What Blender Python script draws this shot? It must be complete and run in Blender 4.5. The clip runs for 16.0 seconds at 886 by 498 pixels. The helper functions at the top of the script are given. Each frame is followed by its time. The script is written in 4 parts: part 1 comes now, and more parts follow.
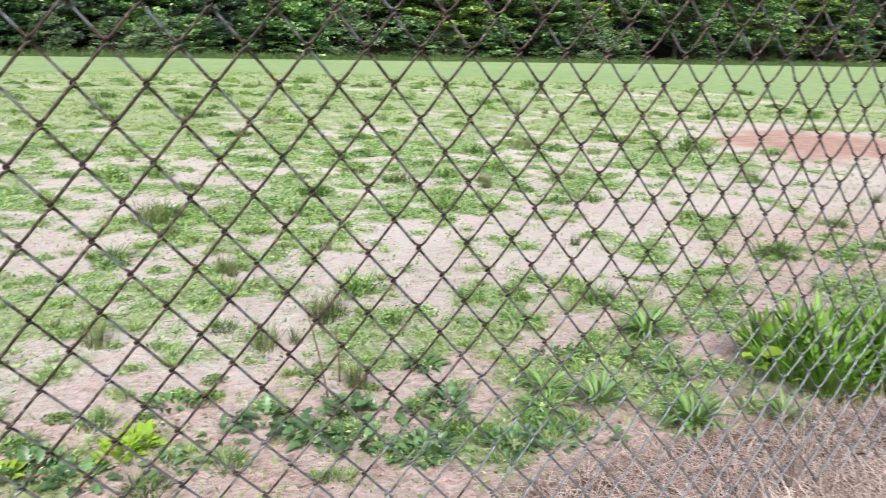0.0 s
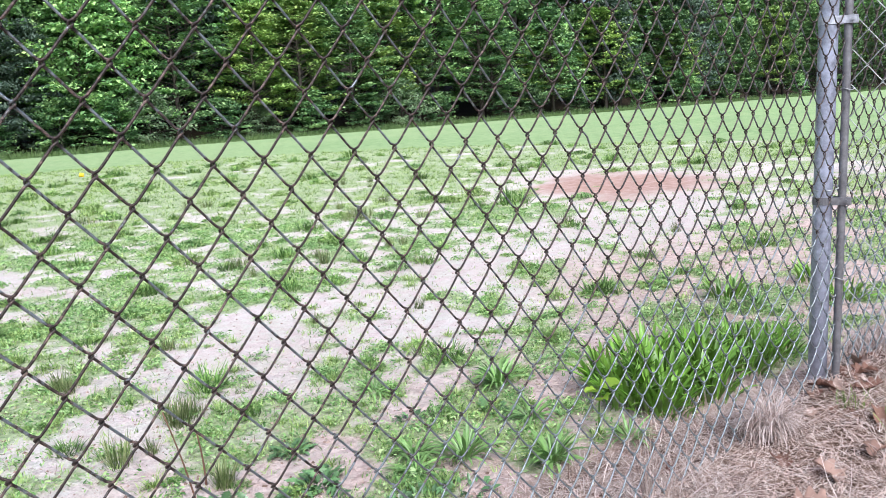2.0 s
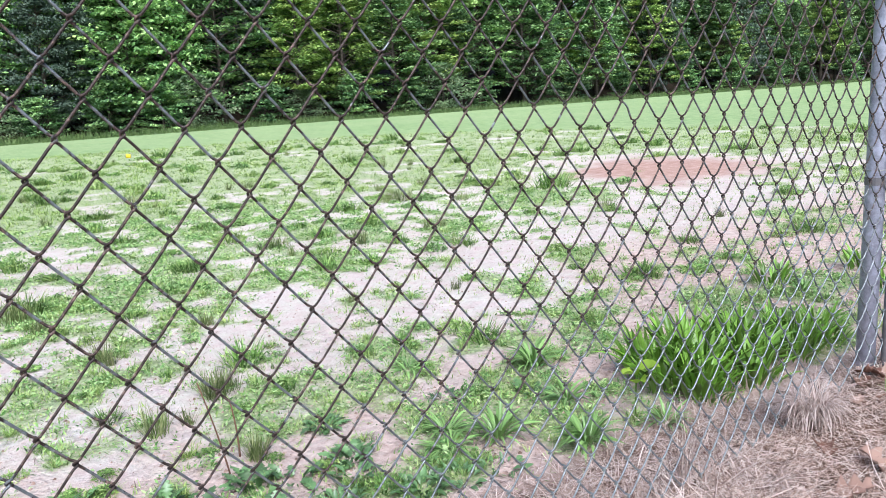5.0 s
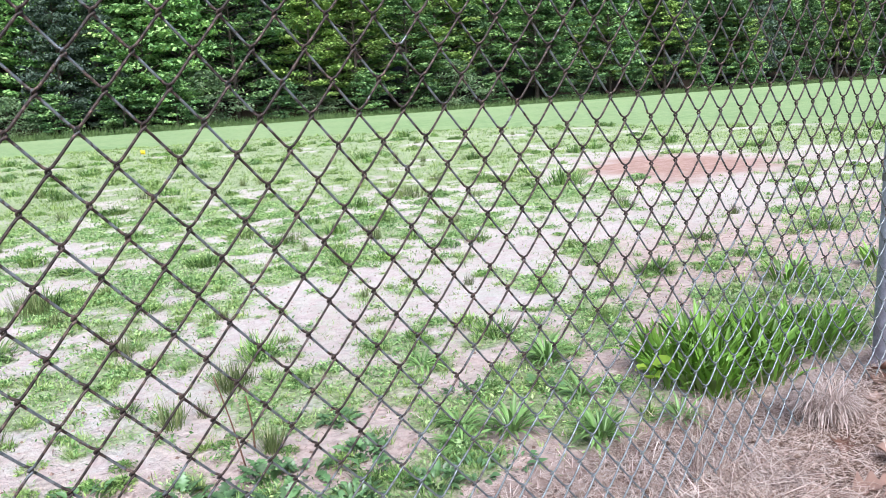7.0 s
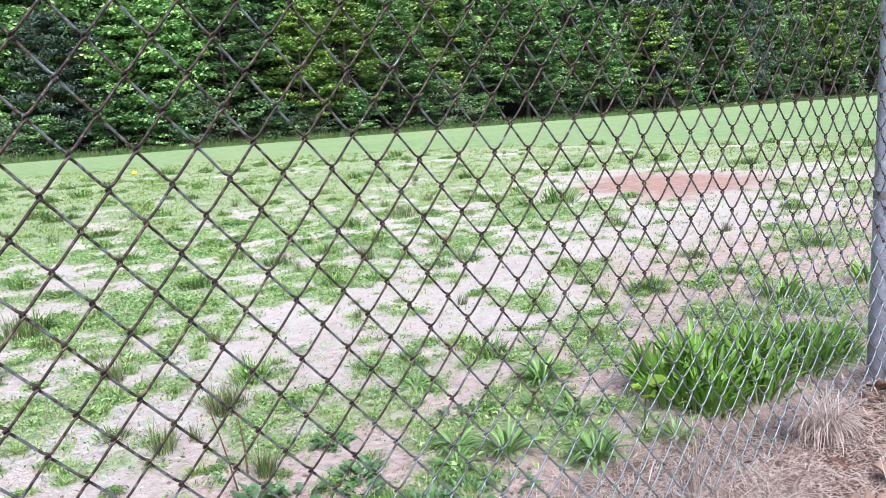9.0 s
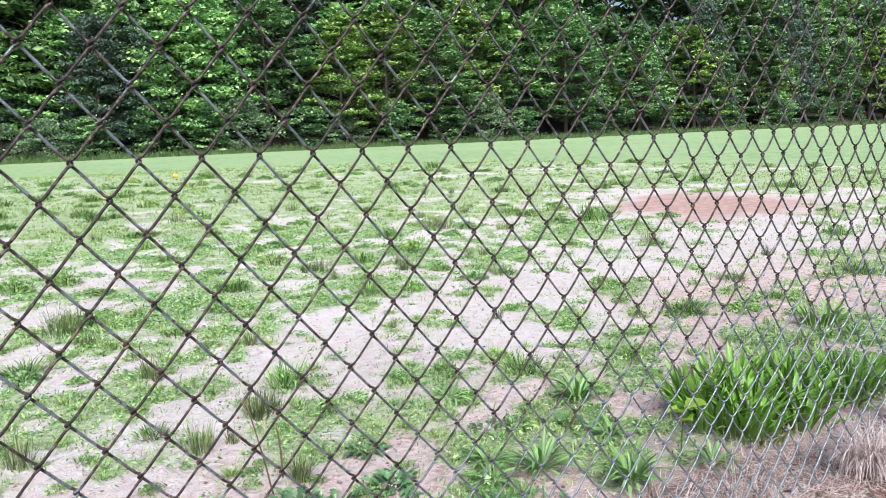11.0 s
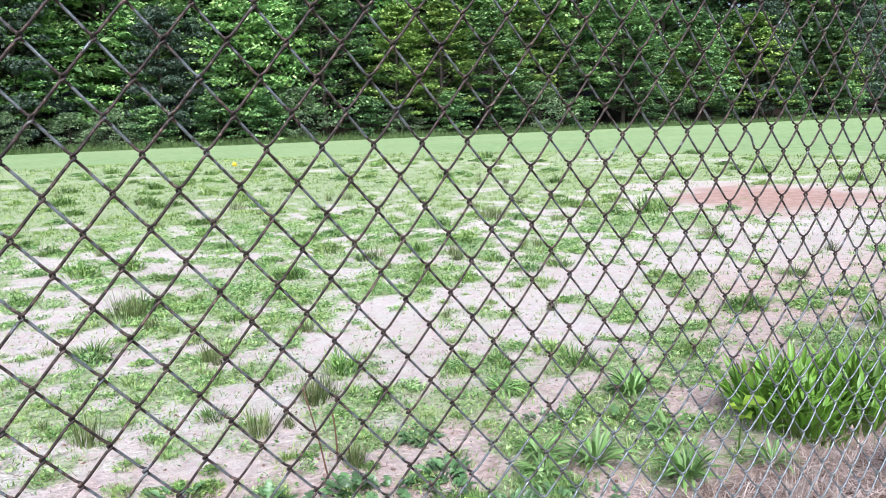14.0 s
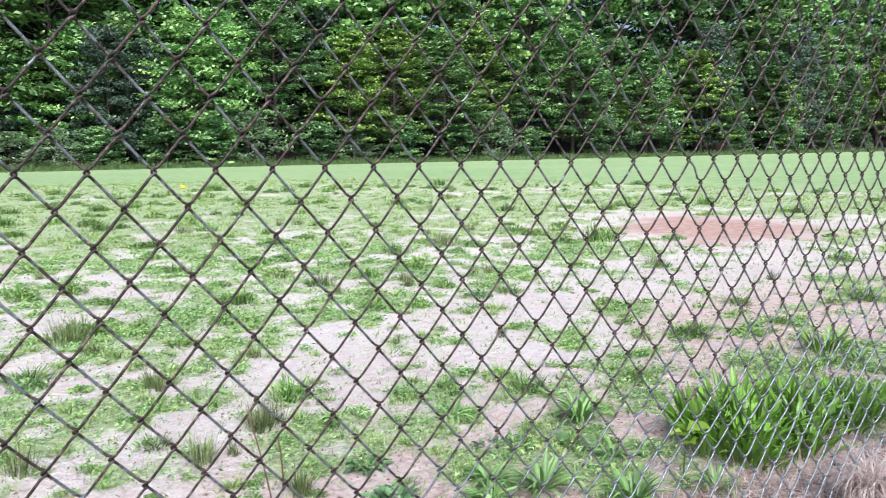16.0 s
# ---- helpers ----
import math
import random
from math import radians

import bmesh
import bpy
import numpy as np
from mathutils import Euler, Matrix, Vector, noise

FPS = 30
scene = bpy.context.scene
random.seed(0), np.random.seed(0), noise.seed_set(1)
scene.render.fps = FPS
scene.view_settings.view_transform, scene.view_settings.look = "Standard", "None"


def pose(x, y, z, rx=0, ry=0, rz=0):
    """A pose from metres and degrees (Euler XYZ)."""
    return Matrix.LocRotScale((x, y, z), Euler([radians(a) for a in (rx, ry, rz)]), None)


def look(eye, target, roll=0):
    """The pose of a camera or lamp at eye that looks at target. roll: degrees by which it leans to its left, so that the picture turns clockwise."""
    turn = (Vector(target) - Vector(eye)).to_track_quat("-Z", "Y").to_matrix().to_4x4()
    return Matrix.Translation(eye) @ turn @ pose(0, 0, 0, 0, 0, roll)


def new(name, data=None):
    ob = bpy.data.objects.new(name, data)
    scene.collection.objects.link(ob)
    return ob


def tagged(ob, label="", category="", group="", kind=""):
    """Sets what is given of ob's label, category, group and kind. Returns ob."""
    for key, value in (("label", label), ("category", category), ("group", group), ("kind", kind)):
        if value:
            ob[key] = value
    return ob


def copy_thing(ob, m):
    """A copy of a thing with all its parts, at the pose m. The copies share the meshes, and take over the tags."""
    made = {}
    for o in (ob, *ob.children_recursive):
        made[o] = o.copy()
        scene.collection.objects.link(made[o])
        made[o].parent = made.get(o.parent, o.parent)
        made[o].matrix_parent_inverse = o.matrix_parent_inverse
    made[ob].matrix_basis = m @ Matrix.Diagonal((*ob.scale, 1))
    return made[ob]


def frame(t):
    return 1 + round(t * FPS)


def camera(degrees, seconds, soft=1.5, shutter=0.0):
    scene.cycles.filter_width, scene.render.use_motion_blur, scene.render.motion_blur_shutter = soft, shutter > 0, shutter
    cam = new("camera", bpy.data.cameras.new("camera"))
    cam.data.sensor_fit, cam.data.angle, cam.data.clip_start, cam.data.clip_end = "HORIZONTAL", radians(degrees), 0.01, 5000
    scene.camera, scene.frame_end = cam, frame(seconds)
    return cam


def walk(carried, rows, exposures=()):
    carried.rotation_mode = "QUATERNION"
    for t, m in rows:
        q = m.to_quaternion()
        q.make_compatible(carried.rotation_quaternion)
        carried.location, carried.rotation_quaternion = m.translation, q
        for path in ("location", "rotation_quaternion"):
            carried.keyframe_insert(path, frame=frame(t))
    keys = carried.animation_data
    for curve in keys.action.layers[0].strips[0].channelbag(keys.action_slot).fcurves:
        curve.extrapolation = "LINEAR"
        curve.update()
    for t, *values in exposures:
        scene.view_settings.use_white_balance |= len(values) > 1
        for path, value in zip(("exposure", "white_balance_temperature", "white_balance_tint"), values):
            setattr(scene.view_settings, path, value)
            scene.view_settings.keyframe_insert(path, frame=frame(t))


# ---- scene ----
cam = camera(60.0, 16.0, soft=0.4, shutter=0.2)
PATH = [
    (0, -0.0881, -0.8984, 0.9134, 75.079, -1.315, -26.565),
    (0.5, -0.0764, -0.9156, 0.9227, 76.137, 1.176, -37.879),
    (1, -0.1030, -0.9144, 0.9346, 79.597, 3.333, -42.266),
    (1.5, -0.1382, -0.9391, 0.9433, 80.092, 3.265, -41.870),
    (2, -0.1513, -0.9551, 0.9572, 79.762, 3.638, -39.995),
    (2.5, -0.1401, -0.9557, 0.9489, 78.591, 2.626, -39.781),
    (3, -0.1234, -0.9572, 0.9418, 78.612, 2.662, -39.546),
    (3.5, -0.1247, -0.9359, 0.9295, 78.600, 2.940, -38.777),
    (4, -0.1272, -0.9409, 0.9274, 78.712, 3.113, -38.054),
    (6.5, -0.1344, -0.9456, 0.9246, 78.799, 3.484, -36.034),
    (7, -0.1380, -0.9445, 0.9222, 78.696, 3.371, -36.004),
    (7.5, -0.1396, -0.9443, 0.9242, 78.908, 3.577, -36.090),
    (8, -0.1396, -0.9432, 0.9264, 79.273, 3.633, -36.212),
    (8.5, -0.1364, -0.9404, 0.9259, 79.855, 3.729, -36.646),
    (10.8, -0.1564, -0.9349, 0.9296, 81.022, 2.057, -34.622),
    (11, -0.1649, -0.9339, 0.9329, 81.085, 1.895, -33.914),
    (11.5, -0.1738, -0.9363, 0.9222, 80.789, 1.713, -32.290),
    (12, -0.1737, -0.9372, 0.9174, 80.717, 1.674, -31.076),
    (12.5, -0.1783, -0.9395, 0.9277, 80.845, 1.636, -30.368),
    (13, -0.1728, -0.9403, 0.9274, 80.865, 1.529, -29.942),
    (13.5, -0.1735, -0.9369, 0.9217, 80.604, 1.654, -29.999),
    (14, -0.1737, -0.9348, 0.9368, 80.462, 1.791, -29.898),
    (14.5, -0.1779, -0.9373, 0.9364, 80.126, 2.020, -29.559),
    (15, -0.1778, -0.9374, 0.9372, 80.143, 2.069, -29.480),
    (15.5, -0.1879, -0.9368, 0.9396, 80.540, 1.936, -29.734),
    (16, -0.1744, -0.9385, 0.9333, 82.392, 0.629, -33.404),
]
walk(cam, [(t, pose(*r)) for t, *r in PATH], [(0.0, 0.92, 6380, 10.5), (1.2, 1.10, 5800, 12), (12.0, 1.08, 5800, 12)])

# ---- sky and sun: a bright, evenly overcast day ----
world = bpy.data.worlds.new("sky")
scene.world = world
world.use_nodes = True
wn = world.node_tree
wn.nodes.clear()
w_out = wn.nodes.new("ShaderNodeOutputWorld")
w_bg = wn.nodes.new("ShaderNodeBackground")
w_sky = wn.nodes.new("ShaderNodeTexSky")
w_sky.sky_type = "NISHITA"
w_sky.sun_disc = False
w_sky.sun_elevation = radians(58)
w_sky.sun_rotation = radians(200)
w_sky.air_density, w_sky.dust_density, w_sky.ozone_density = 1.0, 4.0, 1.0
w_bg.inputs["Strength"].default_value = 0.08
wn.links.new(w_sky.outputs["Color"], w_bg.inputs["Color"])
wn.links.new(w_bg.outputs["Background"], w_out.inputs["Surface"])
sun_data = bpy.data.lights.new("sun", "SUN")
sun_data.energy, sun_data.angle, sun_data.color = 2.75, radians(38), (1.0, 0.99, 0.975)
sun = new("sun", sun_data)
sun.matrix_world = look((-9, -20, 24), (0, 0, 0))


# ---- material helpers ----
class Nodes:
    """A small helper to lay out a node material."""

    def __init__(self, name):
        self.mat = bpy.data.materials.new(name)
        self.mat.use_nodes = True
        self.tree = self.mat.node_tree
        self.tree.nodes.clear()
        self.out = self.add("ShaderNodeOutputMaterial")

    def add(self, kind, **values):
        node = self.tree.nodes.new(kind)
        for key, value in values.items():
            node.inputs[key].default_value = value
        return node

    def link(self, a, b):
        self.tree.links.new(a, b)

    def noise(self, scale, detail=4.0, rough=0.55, space="Object"):
        co = self.add("ShaderNodeTexCoord")
        n = self.add("ShaderNodeTexNoise", Scale=scale, Detail=detail, Roughness=rough)
        self.link(co.outputs[space], n.inputs["Vector"])
        return n.outputs["Fac"]

    def ramp(self, fac, *stops):
        r = self.add("ShaderNodeValToRGB")
        while len(r.color_ramp.elements) < len(stops):
            r.color_ramp.elements.new(0.5)
        for e, (p, c) in zip(r.color_ramp.elements, stops):
            e.position = p
            e.color = (*c, 1) if len(c) == 3 else c
        self.link(fac, r.inputs["Fac"])
        return r.outputs["Color"]

    def mix(self, fac, a, b, blend="MIX"):
        m = self.add("ShaderNodeMix")
        m.data_type, m.blend_type = "RGBA", blend
        for socket, value in ((m.inputs["Factor"], fac), (m.inputs[6], a), (m.inputs[7], b)):
            if isinstance(value, (int, float)):
                socket.default_value = value
            elif isinstance(value, tuple):
                socket.default_value = (*value, 1)
            else:
                self.link(value, socket)
        return m.outputs[2]

    def maths(self, op, a, b):
        m = self.add("ShaderNodeMath")
        m.operation = op
        for socket, value in ((m.inputs[0], a), (m.inputs[1], b)):
            if isinstance(value, (int, float)):
                socket.default_value = value
            else:
                self.link(value, socket)
        return m.outputs[0]

    def attribute(self, name):
        a = self.add("ShaderNodeAttribute")
        a.attribute_name = name
        return a.outputs["Fac"]

    def island(self):
        return self.add("ShaderNodeNewGeometry").outputs["Random Per Island"]

    def thing(self):
        return self.add("ShaderNodeObjectInfo").outputs["Random"]

    def bump(self, height, strength, distance):
        b = self.add("ShaderNodeBump", Strength=strength, Distance=distance)
        self.link(height, b.inputs["Height"])
        return b.outputs["Normal"]

    def finish(self, colour, rough=0.8, metal=0.0, normal=None, translucent=0.0, specular=0.3):
        p = self.add("ShaderNodeBsdfPrincipled")
        for key, value in (("Base Color", colour), ("Roughness", rough), ("Metallic", metal), ("Specular IOR Level", specular)):
            if isinstance(value, tuple):
                p.inputs[key].default_value = (*value, 1)
            elif isinstance(value, (int, float)):
                p.inputs[key].default_value = value
            else:
                self.link(value, p.inputs[key])
        if normal is not None:
            self.link(normal, p.inputs["Normal"])
        surface = p.outputs["BSDF"]
        if translucent:
            tr = self.add("ShaderNodeBsdfTranslucent")
            self.link(colour, tr.inputs["Color"])
            mx = self.add("ShaderNodeMixShader", Fac=translucent)
            self.link(surface, mx.inputs[1])
            self.link(tr.outputs["BSDF"], mx.inputs[2])
            surface = mx.outputs["Shader"]
        self.link(surface, self.out.inputs["Surface"])
        return self.mat


def leaf_material(name, dark, mid, light, translucent=0.3, rough=0.55, spread=0.25, specular=0.3, bough_shade=0.0):
    n = Nodes(name)
    pick = n.island()
    # noise paints lit boughs and shaded gaps between them into the leaf colour
    if bough_shade:
        pick = n.maths("ADD", n.maths("MULTIPLY", pick, 0.45), n.maths("MULTIPLY", n.maths("SUBTRACT", n.noise(bough_shade, 5, 0.7), 0.385), 2.9))
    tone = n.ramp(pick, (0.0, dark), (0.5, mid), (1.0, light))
    own = n.ramp(n.thing(), (0.0, (1 - spread,) * 3), (1.0, (1 + spread,) * 3))
    patch = n.ramp(n.noise(0.9, 2.0), (0.3, (0.82, 0.85, 0.8)), (0.7, (1.1, 1.08, 0.95)))
    clump = n.ramp(n.noise(7.0, 3.0), (0.32, (0.78, 0.86, 0.80)), (0.5, (1.0, 1.0, 1.0)), (0.68, (1.18, 1.10, 1.02)))
    col = n.mix(1.0, n.mix(1.0, n.mix(1.0, tone, own, "MULTIPLY"), patch, "MULTIPLY"), clump, "MULTIPLY")
    return n.finish(col, rough=rough, translucent=translucent, specular=specular)


# ---- materials ----
def ground_material():
    n = Nodes("sandy_soil_and_turf")
    gap = n.maths("MULTIPLY", n.maths("SUBTRACT", n.noise(45, 4, 0.7), 0.5), 0.7)
    big, fine, grit = n.noise(0.9, 5), n.noise(14, 6, 0.65), n.noise(160, 3, 0.7)
    sand = n.ramp(big, (0.3, (0.57, 0.455, 0.435)), (0.5, (0.69, 0.60, 0.59)), (0.72, (0.77, 0.715, 0.715)))
    sand = n.mix(n.ramp(fine, (0.42, (0, 0, 0)), (0.62, (1, 1, 1))), n.mix(1.0, sand, (0.76, 0.66, 0.61), "MULTIPLY"), sand)
    sand = n.mix(n.ramp(n.noise(48, 5, 0.75), (0.34, (0.8, 0.8, 0.8)), (0.49, (0, 0, 0))), sand, n.mix(1.0, sand, (0.50, 0.44, 0.38), "MULTIPLY"))
    sand = n.mix(0.45, sand, n.ramp(grit, (0.3, (0.46, 0.39, 0.36)), (0.6, (0.77, 0.69, 0.67))))
    soil = n.ramp(n.noise(26, 6, 0.75), (0.34, (0.26, 0.175, 0.14)), (0.5, (0.56, 0.41, 0.355)), (0.68, (0.73, 0.59, 0.54)))
    clay = n.ramp(n.noise(9, 6, 0.7), (0.3, (0.35, 0.215, 0.17)), (0.5, (0.44, 0.285, 0.23)), (0.7, (0.56, 0.41, 0.35)))
    # brown litter soil, deepened in colour for the shade between straw stems
    straw = n.ramp(fine, (0.3, (0.040, 0.024, 0.016)), (0.7, (0.19, 0.12, 0.085)))
    turf = n.ramp(n.noise(3.0, 6, 0.7), (0.3, (0.165, 0.26, 0.105)), (0.52, (0.25, 0.355, 0.158)), (0.72, (0.40, 0.46, 0.26)))
    turf = n.mix(n.ramp(n.noise(0.16, 3), (0.35, (0, 0, 0)), (0.7, (0.6, 0.6, 0.6))), turf, (0.32, 0.39, 0.20))
    # green weed tint; its darkest stop paints in shadow between the leaves
    weeds = n.ramp(n.noise(30, 5, 0.7), (0.34, (0.085, 0.135, 0.04)), (0.52, (0.29, 0.405, 0.155)), (0.68, (0.56, 0.57, 0.40)))
    # near-black woodland floor: the shade under the trees put into its colour
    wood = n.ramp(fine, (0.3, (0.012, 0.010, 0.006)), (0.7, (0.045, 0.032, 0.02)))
    edge = n.ramp(n.maths("ADD", n.attribute("cover"), n.maths("ADD", gap, n.maths("MULTIPLY", n.maths("SUBTRACT", n.noise(9, 5, 0.7), 0.5), 0.9))), (0.45, (0, 0, 0)), (0.75, (0.8, 0.8, 0.8)))
    film = n.ramp(n.noise(7.0, 6, 0.8), (0.42, (0, 0, 0)), (0.60, (0.52, 0.52, 0.52)))
    sand = n.mix(film, sand, n.ramp(grit, (0.3, (0.42, 0.44, 0.31)), (0.7, (0.62, 0.63, 0.53))))
    earth = n.ramp(n.maths("ADD", n.attribute("soil"), n.maths("MULTIPLY", n.maths("SUBTRACT", n.noise(5.5, 6, 0.75), 0.5), 1.4)), (0.25, (0, 0, 0)), (0.85, (1, 1, 1)))
    col = n.mix(earth, sand, soil)
    col = n.mix(n.attribute("clay"), col, clay)
    col = n.mix(edge, col, weeds)
    tedge = n.ramp(n.maths("ADD", n.attribute("turf"), n.maths("MULTIPLY", n.maths("SUBTRACT", n.noise(1.1, 7, 0.75), 0.5), 1.5)), (0.36, (0, 0, 0)), (0.64, (1, 1, 1)))
    col = n.mix(tedge, col, turf)
    col = n.mix(n.attribute("straw"), col, straw)
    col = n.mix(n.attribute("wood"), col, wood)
    h = n.maths("ADD", n.maths("ADD", n.maths("MULTIPLY", n.noise(38, 5, 0.7), 0.9), n.maths("MULTIPLY", grit, 0.25)), n.maths("MULTIPLY", n.noise(13, 3, 0.6), 0.8))
    return n.finish(col, rough=0.95, normal=n.bump(h, 0.8, 0.03), specular=0.1)


def wire_material(name, rust_low, rust_high, zinc):
    n = Nodes(name)
    rust = n.ramp(n.noise(120, 5, 0.75), (0.34, (0.009, 0.006, 0.005)), (0.52, (0.040, 0.026, 0.021)), (0.70, (0.25, 0.17, 0.14)))
    grey = n.ramp(n.noise(90, 4), (0.3, zinc), (0.7, tuple(min(1, 1.8 * c) for c in zinc)))
    height = n.add("ShaderNodeSeparateXYZ")
    along = n.add("ShaderNodeMapRange", **{"From Min": 0.3, "From Max": 1.3, "To Min": 0.0, "To Max": 0.24})
    co = n.add("ShaderNodeTexCoord")
    n.link(co.outputs["Object"], height.inputs[0])
    rise = n.add("ShaderNodeMapRange", **{"From Min": 0.05, "From Max": 0.55, "To Min": rust_low, "To Max": rust_high})
    n.link(height.outputs["X"], along.inputs["Value"])
    n.link(n.maths("SUBTRACT", height.outputs["Z"], along.outputs["Result"]), rise.inputs["Value"])
    spots = n.maths("ADD", n.maths("MULTIPLY", n.maths("SUBTRACT", n.noise(16, 3, 0.6), 0.5), 1.3), n.maths("MULTIPLY", n.maths("SUBTRACT", n.noise(75, 4, 0.7), 0.5), 1.5))
    rusted = n.maths("SUBTRACT", rise.outputs["Result"], n.maths("MULTIPLY", n.attribute("strand"), 0.38))
    fac = n.ramp(n.maths("ADD", rusted, spots), (0.38, (0, 0, 0)), (0.62, (1, 1, 1)))
    col = n.mix(fac, grey, rust)
    metal = n.ramp(fac, (0, (0.7, 0.7, 0.7)), (1, (0.1, 0.1, 0.1)))
    return n.finish(col, rough=n.ramp(fac, (0, (0.40,) * 3), (1, (0.60,) * 3)), metal=metal, normal=n.bump(n.noise(400, 4, 0.7), 0.7, 0.001), specular=0.5)


def zinc_material(name, base, rough=0.5, metal=0.55):
    n = Nodes(name)
    spangle = n.ramp(n.noise(70, 4, 0.7), (0.3, tuple(0.8 * c for c in base)), (0.7, tuple(1.15 * c for c in base)))
    streak = n.ramp(n.noise(22, 6, 0.75), (0.36, (0.66, 0.64, 0.65)), (0.62, (1.1, 1.1, 1.12)))
    return n.finish(n.mix(1.0, spangle, streak, "MULTIPLY"), rough=rough, metal=metal, normal=n.bump(n.noise(140, 4), 0.2, 0.001), specular=0.5)


def straw_material(name, *tones):
    n = Nodes(name)
    pick = n.thing() if name == "dry_oak_leaf" else n.island()
    col = n.ramp(pick, *[(i / (len(tones) - 1), c) for i, c in enumerate(tones)])
    return n.finish(col, rough=0.75, translucent=0.15, specular=0.25)


def bark_material():
    n = Nodes("bark")
    col = n.ramp(n.noise(9, 5, 0.7), (0.3, (0.035, 0.028, 0.022)), (0.7, (0.13, 0.11, 0.09)))
    return n.finish(col, rough=0.9, normal=n.bump(n.noise(14, 5), 0.6, 0.03), specular=0.1)


MAT_GROUND = ground_material()
MAT_WIRE = wire_material("rusty_chain_link_wire", 0.12, 0.84, (0.17, 0.19, 0.20))
MAT_WIRE_NEW = zinc_material("bright_zinc_wire", (0.47, 0.48, 0.47), 0.45, 0.6)
MAT_POST = zinc_material("weathered_galvanised_post", (0.43, 0.45, 0.54), 0.5, 0.3)
MAT_PIPE = zinc_material("dull_grey_pipe", (0.22, 0.215, 0.22), 0.6, 0.4)
MAT_BAND = zinc_material("galvanised_band", (0.55, 0.56, 0.60), 0.45, 0.4)
MAT_BARK = bark_material()
MAT_MAPLE = leaf_material("fresh_leaf_green", (0.010, 0.036, 0.013), (0.17, 0.335, 0.12), (0.52, 0.71, 0.30), 0.18, bough_shade=0.7, spread=0.4)
MAT_BEECH = leaf_material("mid_leaf_green", (0.008, 0.028, 0.012), (0.115, 0.235, 0.095), (0.38, 0.55, 0.23), 0.15, bough_shade=0.7, spread=0.4)
# darker leaf colour that stands for shade in back rows and low bushes
MAT_SHADED_LEAF = leaf_material("deep_leaf_green", (0.008, 0.024, 0.010), (0.085, 0.18, 0.075), (0.32, 0.47, 0.21), 0.12, bough_shade=0.7, spread=0.4)
MAT_YELLOW = leaf_material("yellow_leaf_green", (0.030, 0.070, 0.018), (0.21, 0.35, 0.09), (0.52, 0.64, 0.21), 0.2, bough_shade=0.8)
MAT_OLIVE = leaf_material("grey_leaf_green", (0.06, 0.11, 0.06), (0.15, 0.23, 0.125), (0.30, 0.38, 0.24), bough_shade=1.1)
MAT_PINE = leaf_material("pine_needles", (0.022, 0.042, 0.032), (0.07, 0.11, 0.085), (0.14, 0.19, 0.15), 0.08, bough_shade=1.1)
MAT_GRASS = leaf_material("low_weed_green", (0.095, 0.175, 0.042), (0.30, 0.435, 0.135), (0.49, 0.60, 0.26), 0.2, spread=0.12)
MAT_MAT = leaf_material("small_weed_leaves", (0.06, 0.14, 0.038), (0.21, 0.365, 0.125), (0.46, 0.59, 0.30), 0.15, spread=0.15)
MAT_CLUMP = leaf_material("weed_clump_green", (0.045, 0.105, 0.024), (0.19, 0.335, 0.088), (0.43, 0.57, 0.22), 0.2, spread=0.3)
MAT_TUFT = leaf_material("rush_tuft_green", (0.08, 0.115, 0.04), (0.20, 0.255, 0.095), (0.42, 0.43, 0.24), 0.3)
MAT_VERGE = leaf_material("verge_grass", (0.05, 0.085, 0.028), (0.085, 0.14, 0.045), (0.14, 0.20, 0.075), 0.15)
MAT_DOCK = leaf_material("broad_leaf_green", (0.035, 0.105, 0.012), (0.145, 0.30, 0.036), (0.34, 0.51, 0.11), 0.14, 0.36, spread=0.45, specular=0.5)
MAT_PLANTAIN = leaf_material("plantain_green", (0.045, 0.11, 0.026), (0.175, 0.32, 0.092), (0.40, 0.55, 0.24), 0.13, 0.36, spread=0.4, specular=0.5)
MAT_PALE = leaf_material("pale_vine_leaf", (0.30, 0.47, 0.05), (0.38, 0.56, 0.07), (0.46, 0.62, 0.10), 0.35, 0.45)
MAT_LOBED = leaf_material("lobed_leaf_green", (0.035, 0.085, 0.032), (0.10, 0.20, 0.078), (0.27, 0.41, 0.20), 0.12, 0.36, spread=0.45, specular=0.7)
MAT_STRAW = straw_material("pine_straw", (0.11, 0.06, 0.042), (0.44, 0.31, 0.25), (0.74, 0.59, 0.52), (0.88, 0.78, 0.71))
MAT_DEAD = straw_material("dead_grass", (0.16, 0.11, 0.09), (0.46, 0.36, 0.315), (0.80, 0.69, 0.645))
MAT_DRYLEAF = straw_material("dry_oak_leaf", (0.11, 0.05, 0.036), (0.24, 0.13, 0.095), (0.52, 0.385, 0.32))
MAT_CRUMB = straw_material("soil_crumb", (0.16, 0.10, 0.075), (0.36, 0.25, 0.20), (0.52, 0.40, 0.33))
MAT_STALK = straw_material("dry_stalk", (0.13, 0.06, 0.04), (0.28, 0.16, 0.11))
flag_nodes = Nodes("yellow_plastic")
MAT_FLAG = flag_nodes.finish(flag_nodes.ramp(flag_nodes.noise(20), (0.3, (0.75, 0.52, 0.02)), (0.7, (0.85, 0.62, 0.04))), rough=0.5)


